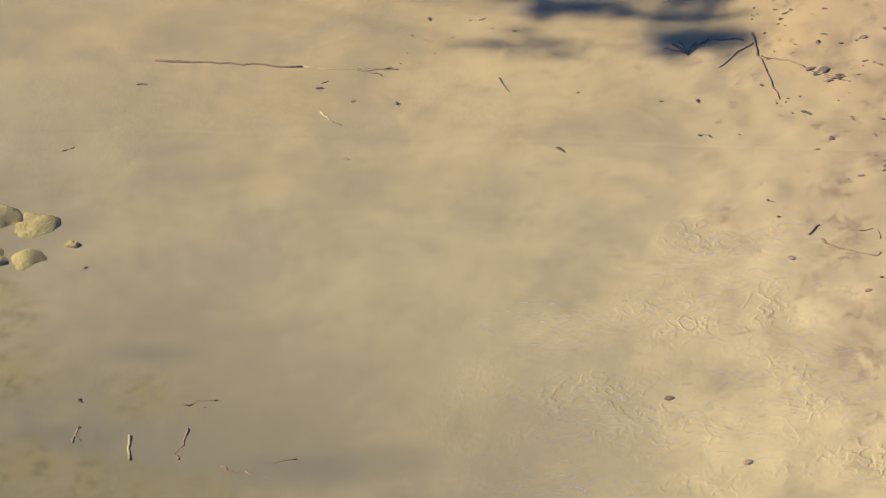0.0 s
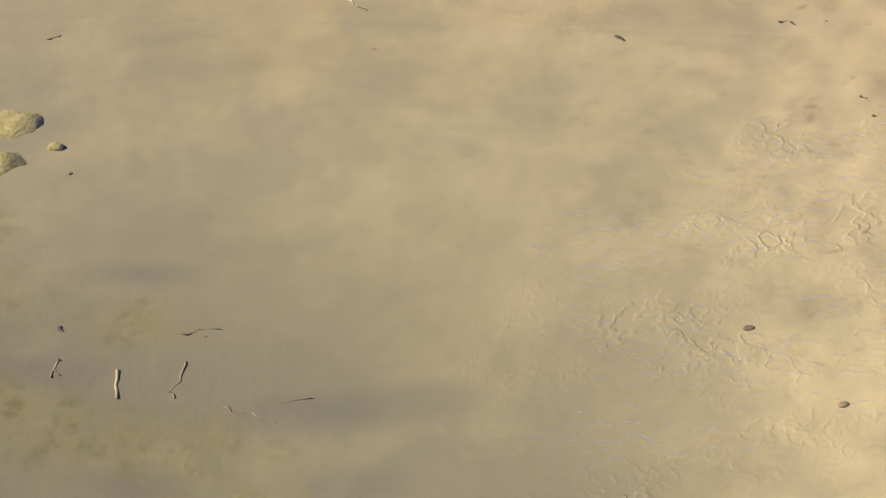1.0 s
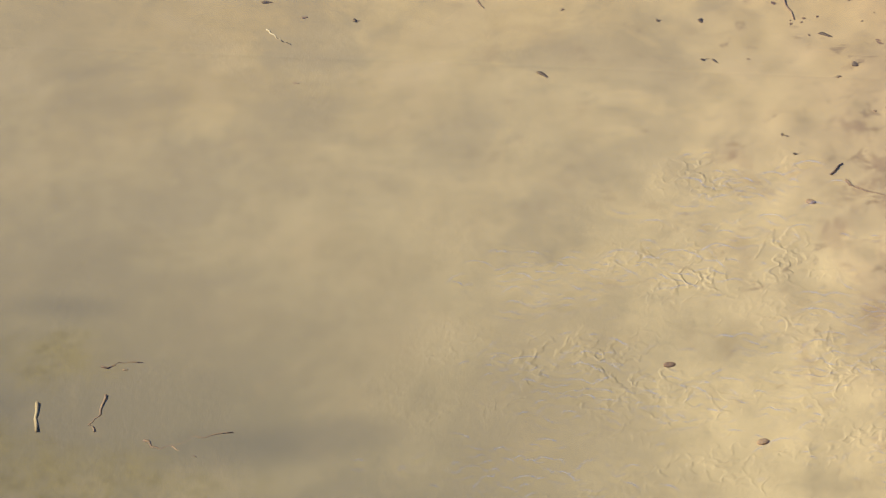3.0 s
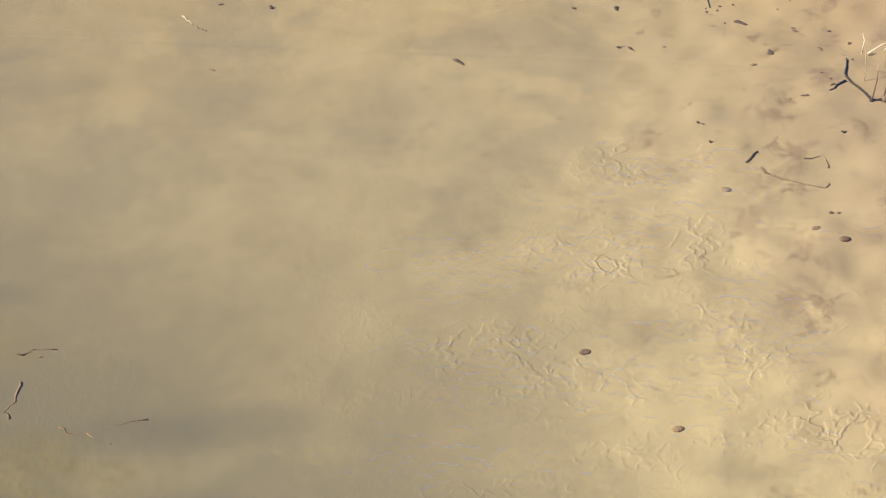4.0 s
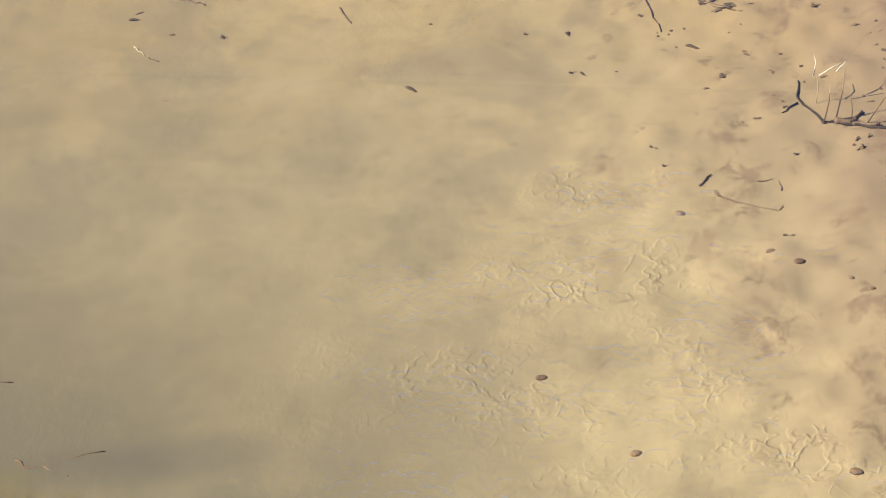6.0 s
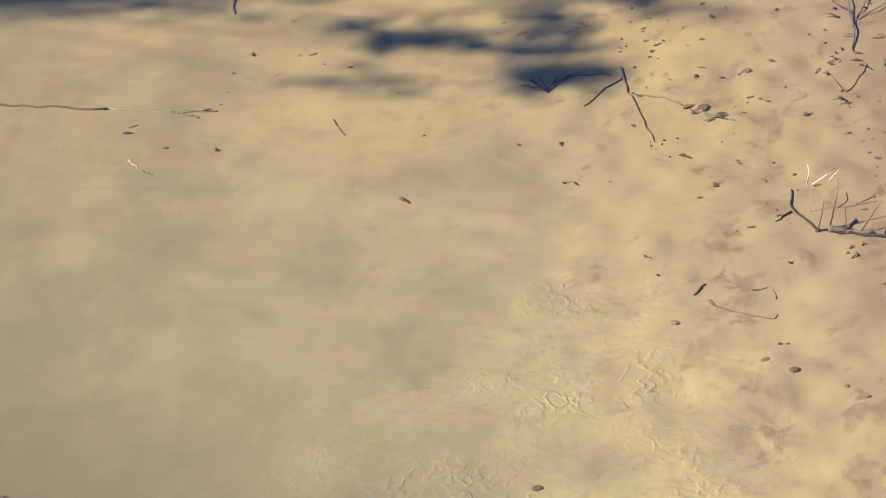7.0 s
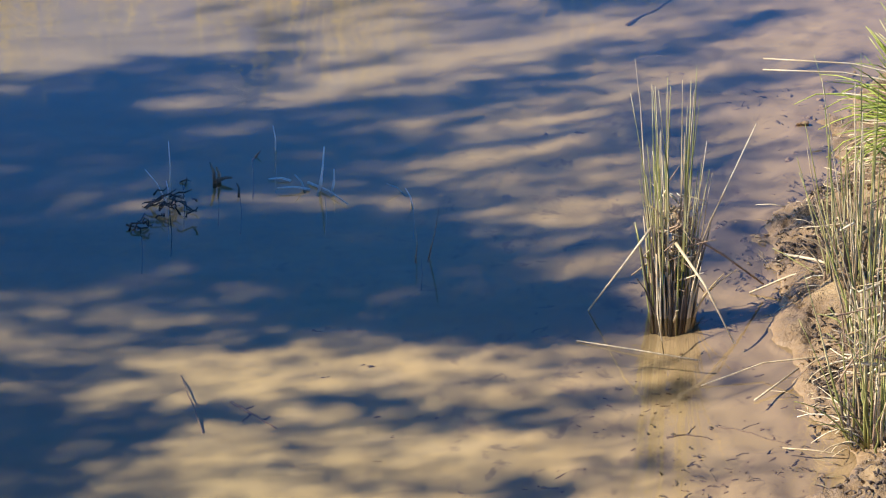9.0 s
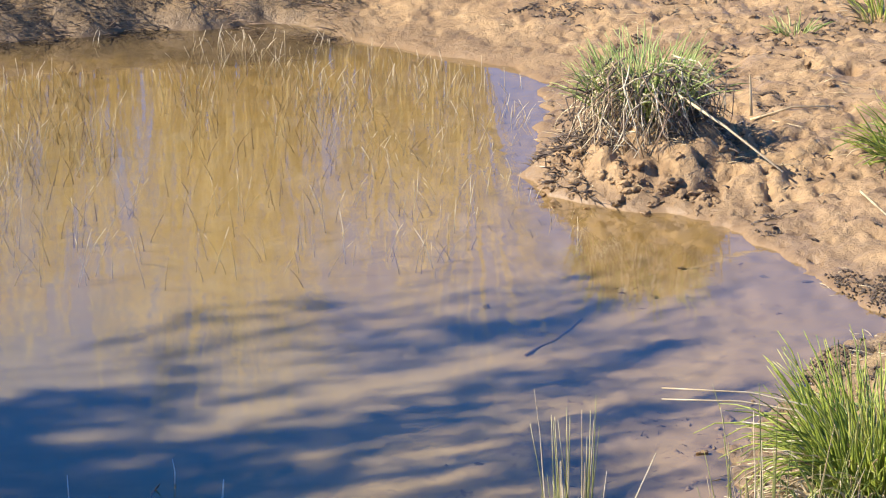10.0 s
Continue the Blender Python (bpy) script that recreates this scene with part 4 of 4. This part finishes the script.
def scrap(x, y, rng, kind=None, size=1.0, label="dark dead leaf scrap lying on sand"):
    k = rng.choice([0, 1, 1, 2, 4]) if kind is None else kind
    ob = new("leaf_scrap", SCRAPS[k])
    ob.matrix_world = pose(x, y, gz(x, y), rng.uniform(-8, 8), rng.uniform(-8, 8), rng.uniform(-40, 40))
    g = size * rng.uniform(0.55, 1.05)
    ob.scale = (g * rng.uniform(0.7, 1.2), g, g)
    return tagged(ob, label, "leaf", "leaf scraps on the pond bed")


def scatter_scraps():
    rng = random.Random(77)
    for x, y in [(-0.17, 5.25), (-0.33, 5.29), (-0.10, 5.24), (0.23, 5.37), (0.30, 5.30), (0.33, 6.19), (0.28, 6.03), (0.36, 5.22), (0.15, 5.08), (0.12, 5.04), (-0.07, 5.10), (-0.09, 5.11), (0.04, 4.85), (0.06, 4.79), (0.26, 4.81), (0.24, 4.58), (0.01, 5.73), (0.03, 5.85), (-0.18, 5.67)]:
        scrap(x, y, rng)
    for x, y in [(0.34, 5.60), (0.10, 5.19), (0.20, 5.83), (0.24, 5.78), (0.26, 5.69), (0.15, 5.68), (0.04, 5.56), (-0.01, 5.58), (0.12, 5.45), (0.16, 5.45), (0.25, 5.50), (-0.82, 5.318), (-0.666, 5.247), (-0.642, 5.617), (-0.343, 5.058), (-0.471, 5.553)]:
        scrap(x, y, rng)
    for x, y in [(-0.33, 6.58), (-0.42, 6.53), (-0.45, 6.77), (0.15, 6.40), (0.32, 6.18), (0.29, 6.02), (0.25, 6.16), (0.02, 5.98), (-0.31, 6.33), (0.09, 8.00), (0.01, 8.02), (-0.35, 6.59)]:
        scrap(x, y, rng, size=1.2)
    for x, y in [(-1.153, 4.641), (-1.171, 5.33), (-1.266, 5.075), (-1.09, 4.25)]:
        scrap(x, y, rng)

    for x, y in [(0.68, 9.62), (0.88, 9.49), (0.67, 9.38), (0.12, 9.40), (0.58, 9.41), (0.42, 10.61), (0.49, 9.47), (0.99, 9.40)]:
        scrap(x, y, rng, size=2.2, label="dark sodden leaf scrap near the far shore")


scatter_scraps()
rng = random.Random(78)
for x, y, k, size in [(0.125, 5.345, 3, 1.1), (0.150, 5.325, 3, 1.2), (0.163, 5.310, 1, 1.5), (0.140, 5.312, 4, 1.6), (0.110, 5.362, 0, 1.1), (0.172, 5.298, 2, 1.2)]:
    scrap(x, y, rng, k, size, "dark ragged dead leaf in a heap caught on a twig")
scrap(0.20, 5.47, rng, 3, 1.1, "brown curled dead leaf lying on sand")
scrap(0.35, 5.48, rng, 3, 0.9, "brown curled dead leaf beside a twig")


def lump_mesh(seed, squash=0.7, rough=0.85):
    bm = bmesh.new()
    bmesh.ops.create_icosphere(bm, subdivisions=3, radius=1.0)
    for v in bm.verts:
        n = noise.noise(v.co * 1.3 + Vector((seed * 7.1, 0, 0))) * rough + noise.noise(v.co * 3.1 + Vector((0, seed * 3.3, 0))) * rough * 0.6 + noise.noise(v.co * 7.0 + Vector((seed, 0, 2))) * rough * 0.22
        v.co *= 1 + n
        v.co.z *= squash
    me = bpy.data.meshes.new("lump")
    bm.to_mesh(me)
    bm.free()
    me.shade_smooth()
    return me


LUMPS = [lump_mesh(k) for k in range(5)]
PEBBLE = lump_mesh(9, 0.75, 0.3)


def stone_material(name, a, b):
    m = Nodes(name)
    n = m.noise(40, 5, 0.65)
    return m.done(m.mix(m.span(n, 0.35, 0.7), a, b), 0.85, m.bump(m.noise(160, 4, 0.7), 0.006))


ALGAE_STONE = stone_material("algae_stone", (0.48, 0.385, 0.14), (0.66, 0.54, 0.25))
for me in LUMPS:
    me.materials.append(MUD)


def lump(name, x, y, r, label, category, group, rng, mat=None, sink=0.3):
    me = rng.choice(LUMPS)
    if mat:
        me = PEBBLE.copy()
        me.materials.append(mat)
    ob = new(name, me)
    ob.matrix_world = pose(x, y, gz(x, y) + r * (0.7 - 2 * sink * 0.7), rng.uniform(-20, 20), rng.uniform(-20, 20), rng.uniform(0, 360))
    ob.scale = (r * rng.uniform(0.85, 1.25), r * rng.uniform(0.8, 1.1), r * rng.uniform(0.8, 1.0))
    return tagged(ob, label, category, group)


def stones():
    rng = random.Random(5)
    for x, y, r in [(-1.265, 4.79, 0.050), (-1.335, 4.80, 0.055), (-1.255, 4.665, 0.042), (-1.32, 4.68, 0.05)]:
        lump("stone", x, y, r, "yellow algae-coated stone on the pond bed", "stone", "stones in the pond", rng, ALGAE_STONE, 0.82)
    for x, y, r in [(-1.190, 4.717, 0.011)]:
        lump("stone", x, y, r, "small pale stone sunk in silt", "stone", "stones in the pond", rng, ALGAE_STONE, 0.45)
    # clods fallen along the foot of the tussock's mound and the shore
    for _ in range(110):
        k = rng.random()
        x, y = 0.28 + 0.52 * k + rng.gauss(0, 0.03), 10.38 - 0.30 * k ** 0.8 + rng.gauss(0.03, 0.05)
        lump("mud_clod", x, y, 0.005 + 0.020 * rng.random() ** 2.0, "crumbled pale mud clod at the water's edge", "mud clod", "clods along the shore", rng, None, rng.uniform(0.48, 0.75))
    for _ in range(60):
        y = rng.uniform(5.6, 8.3)
        x = 0.56 + 0.05 * math.sin(y * 3) + rng.uniform(-0.04, 0.16) + max(0, y - 7.6) * 0.3
        lump("mud_clod", x, y, rng.uniform(0.004, 0.011), "small mud clod on the wet bank", "mud clod", "clods along the shore", rng)
    for _ in range(60):
        x, y = rng.uniform(0.75, 1.7), rng.uniform(9.9, 13.0)
        lump("mud_clod", x, y, rng.uniform(0.005, 0.013), "dry mud clod on the trodden bank", "mud clod", "clods on the bank", rng)


stones()


# ---- dead stalks and litter on the banks ----
def stalk(label, points, r0=0.004, r1=0.002, mat=STRAW):
    x0, y0, z0 = points[0]
    ob = new("dry_stalk", mesh_of("dry_stalk", *tube([(x - x0, y - y0, z - z0) for x, y, z in points], r0, r1, 6), mat))
    ob.location = (x0, y0, z0)
    return tagged(ob, label, "stalk", "dry stalks")


def on_ground(line, rise=0.004):
    return [(x, y, max(gz(x, y), -0.004) + rise) for x, y in line]


def bank_litter(name, label, n, seed, box, keep, mat, size=(0.01, 0.04), thick=(0.0008, 0.0026), clump=0.2, bare=0.1):
    """Scattered scraps of dead stems that nobody could count."""
    rng = random.Random(seed)
    pieces = []
    while len(pieces) < n:
        x, y = rng.uniform(box[0], box[1]), rng.uniform(box[2], box[3])
        d = float(shore_distance(np.array([x]), np.array([y]))[0])
        if not keep[0] < d < keep[1] or value_noise(x, y, clump, seed) + 0.6 * value_noise(x, y, clump * 0.4, seed + 1) < bare:
            continue
        w, ln, z = rng.uniform(0, 6.28), rng.uniform(*size), gz(x, y)
        a = Vector((math.cos(w), math.sin(w), rng.uniform(-0.1, 0.3))) * ln
        pieces.append(tube([(x, y, z), (x + a.x * 0.5, y + a.y * 0.5, z + 0.004 + max(a.z, 0) * 0.5), (x + a.x, y + a.y, z + a.z * 0.6 + 0.003)], rng.uniform(*thick), 0.0006, 4))
    return tagged(new(name, mesh_of(name, *joined(pieces), mat)), label, "litter", kind="stuff")


def bed_flakes(n, seed, box, clusters, label):
    """Rotten scraps pressed into the sand, in loose clusters."""
    rng = random.Random(seed)
    pieces = []
    spots = [(rng.uniform(box[0], box[1]), rng.uniform(box[2], box[3])) for _ in range(clusters)]
    while len(pieces) < n:
        cx, cy = rng.choice(spots)
        x, y = rng.gauss(cx, 0.03), rng.gauss(cy, 0.06)
        z, k, w = gz(x, y), rng.randint(5, 7), rng.uniform(-0.7, 0.7)
        if z > -0.004:
            continue
        long, wide = 0.002 + 0.010 * rng.random() ** 2.5, rng.uniform(0.0010, 0.0032)
        ring = []
        for i in range(k):
            a = 6.283 * i / k
            u, v = long * math.cos(a) * rng.uniform(0.5, 1.2), wide * math.sin(a) * rng.uniform(0.5, 1.3)
            px, py = x + u * math.cos(w) - v * math.sin(w), y + (u * math.sin(w) + v * math.cos(w)) * 1.3
            ring.append((px, py, gz(px, py) + rng.uniform(0.0, 0.0018)))
        low = [(px, py, pz - 0.004) for px, py, pz in ring]
        faces = [tuple(range(k))] + [(i, (i + 1) % k, k + (i + 1) % k, k + i) for i in range(k)]
        pieces.append((ring + low, faces))
    return tagged(new("bed_flakes", mesh_of("bed_flakes", *joined(pieces), FLAKE, False)), label, "litter", kind="stuff")


bed_flakes(200, 51, (0.02, 0.48, 4.8, 6.6), 80, "rotten brown scraps pressed into the shallow sand")
bed_flakes(40, 52, (-0.75, 0.1, 5.2, 6.7), 24, "sparse brown scraps pressed into the sand")
bed_flakes(170, 53, (0.22, 0.75, 6.5, 8.6), 46, "rotten brown scraps in the shallows by the bank")
bed_flakes(70, 54, (0.05, 0.9, 8.9, 9.9), 14, "dark scraps in the shallows by the far bank")
bank_litter("drowned_litter", "small brown plant scraps in the shallows", 130, 47, (0.12, 0.6, 4.6, 8.4), (0.10, 0.30), LITTER, (0.004, 0.03), (0.001, 0.003))
bank_litter("bank_litter", "dark scraps of roots and dead stems on wet mud", 2600, 41, (0.3, 1.2, 5.4, 9.4), (-0.25, -0.01), TWIG, (0.004, 0.022), (0.0015, 0.0045))
bank_litter("drowned_litter", "dark plant scraps lying along the wet margin", 420, 49, (0.28, 1.0, 5.9, 8.8), (-0.12, 0.08), LITTER, (0.004, 0.022), (0.001, 0.0032))
bank_litter("bank_litter", "straw scraps on the trodden mud", 420, 42, (0.3, 1.3, 5.4, 9.4), (-0.4, 0.02), STRAW, (0.01, 0.07), (0.0008, 0.002))
bank_litter("bank_litter", "dark scraps of roots on the trodden bank", 1600, 43, (0.2, 2.0, 9.6, 13.3), (-1.2, -0.03), TWIG, (0.005, 0.038), (0.0016, 0.0055), 0.13, 0.25)
bank_litter("mound_litter", "dark roots and rotten stems on a mud mound", 750, 55, (0.27, 0.88, 10.12, 10.85), (-0.5, -0.005), TWIG, (0.008, 0.06), (0.0015, 0.006))
bank_litter("mound_litter", "pale dead stems on a mud mound", 110, 56, (0.27, 0.85, 10.15, 10.75), (-0.5, -0.015), BLOND, (0.01, 0.07), (0.001, 0.003))
bank_litter("bank_litter", "straw scraps on the trodden bank", 260, 44, (0.2, 2.0, 9.6, 13.3), (-1.2, 0.0), STRAW, (0.02, 0.09))
bank_litter("shore_litter", "dark wet roots and dead grass along the far shore", 2600, 45, (-2.2, -0.3, 12.3, 13.3), (-0.5, 0.06), TWIG, (0.02, 0.12), (0.0008, 0.002))
bank_litter("shore_litter", "pale dead grass along the far shore", 700, 46, (-2.2, -0.3, 12.3, 13.2), (-0.5, 0.10), STICK, (0.02, 0.14), (0.0008, 0.0018))


def water_grass(name, label, n, seed, tall, mat):
    """Thin grass stems that stand in the shallows by the far shore."""
    rng = random.Random(seed)
    pieces = []
    while len(pieces) < n:
        x, y = rng.uniform(-2.0, 0.42), rng.uniform(9.6, 12.7)
        if shore_distance(np.array([x]), np.array([y]))[0] < 0.05 or rng.random() > (y - 9.2) / 3.0 or value_noise(x, y * 0.3, 0.16, seed) < -0.12:
            continue
        z = gz(x, y)
        pts = arc(rng, rng.uniform(-0.01, tall) - z, rng.uniform(0, 0.4), rng.uniform(0, 6.28), rng.uniform(0, 0.7), 4, 0.2)
        pieces.append(tube(moved(pts, x, y, z - 0.01), rng.uniform(0.0010, 0.0022), 0.0006, 4))
    return tagged(new(name, mesh_of(name, *joined(pieces), mat)), label, "grass", kind="stuff")


water_grass("water_grass", "thin bleached grass stems standing in the shallows", 800, 9, 0.08, BLOND)
water_grass("water_grass", "thin brown rotting stems standing in the shallows", 420, 10, 0.03, STICK)

stalk("long straw stalk lying over the water by the rushes", [(0.070, 6.530, 0.002), (0.184, 6.475, 0.006), (0.303, 6.429, 0.004)], 0.0013, 0.0018)
stalk("long pale stalk reaching from the bank over the water", [(0.539, 6.343, 0.05), (0.425, 6.381, 0.02), (0.304, 6.307, 0.002)], 0.002, 0.0012)
stalk("short pale stalk lying at the water's edge", [(0.401, 6.235, 0.003), (0.490, 6.355, 0.02)], 0.0025, 0.002)
stalk("bent straw stalk leaning from the rushes", [(0.215, 6.66, 0.19), (0.165, 6.65, 0.12), (0.094, 6.698, 0.0)], 0.0028, 0.0015)
stalk("bent straw stalk leaning from the rushes", [(0.262, 6.63, 0.17), (0.32, 6.58, 0.10), (0.377, 6.525, 0.0)], 0.0035, 0.0018)
stalk("bent brown stalk leaning from the rushes", [(0.285, 6.66, 0.18), (0.36, 6.70, 0.12), (0.447, 6.804, 0.02)], 0.003, 0.002, STICK)
stalk("thin straw stalk hanging from the rushes into the water", [(0.225, 6.62, 0.15), (0.228, 6.58, 0.04), (0.24, 6.52, -0.02)], 0.002, 0.0012)
stalk("thin straw stem slanting out of the rushes", [(0.28, 6.66, 0.05), (0.33, 6.67, 0.2), (0.415, 6.68, 0.40)], 0.0024, 0.001)
stalk("long pale stalk arching out over the water", [(0.88, 7.42, 0.17), (0.79, 7.40, 0.27), (0.66, 7.40, 0.30), (0.47, 7.40, 0.31)], 0.003, 0.0016, BLOND)
stalk("long pale stalk arching out over the water", [(0.86, 7.40, 0.16), (0.76, 7.40, 0.26), (0.64, 7.40, 0.28), (0.47, 7.40, 0.285)], 0.003, 0.0016, BLOND)
stalk("thick broken straw stalk fallen across the bank", on_ground([(0.50, 6.98), (0.55, 6.86), (0.62, 6.72)], 0.012), 0.003, 0.0022, STRAW)
stalk("pale straw stalk lying at the water's edge", on_ground([(0.42, 6.80), (0.50, 6.83), (0.56, 6.82)], 0.006), 0.0022, 0.0018, BLOND)
stalk("pale straw stalk lying on wet mud", on_ground([(0.44, 6.02), (0.50, 6.01), (0.55, 5.99)], 0.004), 0.0018, 0.0014, STRAW)
stalk("long dry stalk leaning from the tussock", [(0.657, 10.46, 0.30), (0.83, 10.36, 0.2), (0.986, 10.175, 0.108)], 0.005, 0.003)
stalk("curved dry stalk on the mud", on_ground([(0.95, 10.89), (1.08, 10.89), (1.16, 10.89), (1.22, 10.98)], 0.01), 0.004, 0.0025)
stalk("upright broken dry stem on the bank", [(0.954, 10.895, 0.110), (0.946, 10.895, 0.240)], 0.005, 0.003)
stalk("dry stalk on the mud", on_ground([(1.19, 9.98), (1.24, 9.76)], 0.01), 0.004, 0.003)
stalk("dry stem scrap on the mud", on_ground([(1.01, 10.79), (1.09, 10.67)], 0.008), 0.003, 0.002)


# ---- oval shadows on the sand, made as brown domes ----
def dome(rx, ry, rise, lip):
    """A shallow dome on a thin lip: rings from the rim to the top."""
    rings, n = [(1.0, -lip), (1.03, 0.0), (0.9, 0.45 * rise), (0.6, 0.85 * rise), (0.25, rise)], 16
    verts = [(rx * k * math.cos(6.2832 * i / n) * (1 + 0.06 * math.sin(3.1 * i)), ry * k * math.sin(6.2832 * i / n), h) for k, h in rings for i in range(n)]
    faces = [(r * n + i, r * n + (i + 1) % n, (r + 1) * n + (i + 1) % n, (r + 1) * n + i) for r in range(len(rings) - 1) for i in range(n)]
    faces += [tuple(range(n))[::-1], tuple((len(rings) - 1) * n + i for i in range(n))]
    return verts, faces


def dimple_shadows():
    rng = random.Random(14)
    # each brown dome takes the place of a surface dimple's shadow on the bed
    for x, y, r in [(0.081, 4.650, 0.009), (0.212, 4.525, 0.008), (0.252, 4.491, 0.010), (0.023, 4.041, 0.010), (0.314, 3.979, 0.011), (0.324, 4.446, 0.006), (0.353, 4.417, 0.006), (-0.110, 4.235, 0.010)]:
        seed = new("seed", mesh_of("seed", *dome(r * 0.85, r * 0.6, r * 0.22, 0.003), FLAKE))
        seed.matrix_world = pose(x, y, gz(x, y) + 0.001, 0, 0, rng.uniform(-30, 30))
        tagged(seed, "brown oval disc standing in for a shadow on pale sand under water", "seed", "seeds on the pond bed")


dimple_shadows()
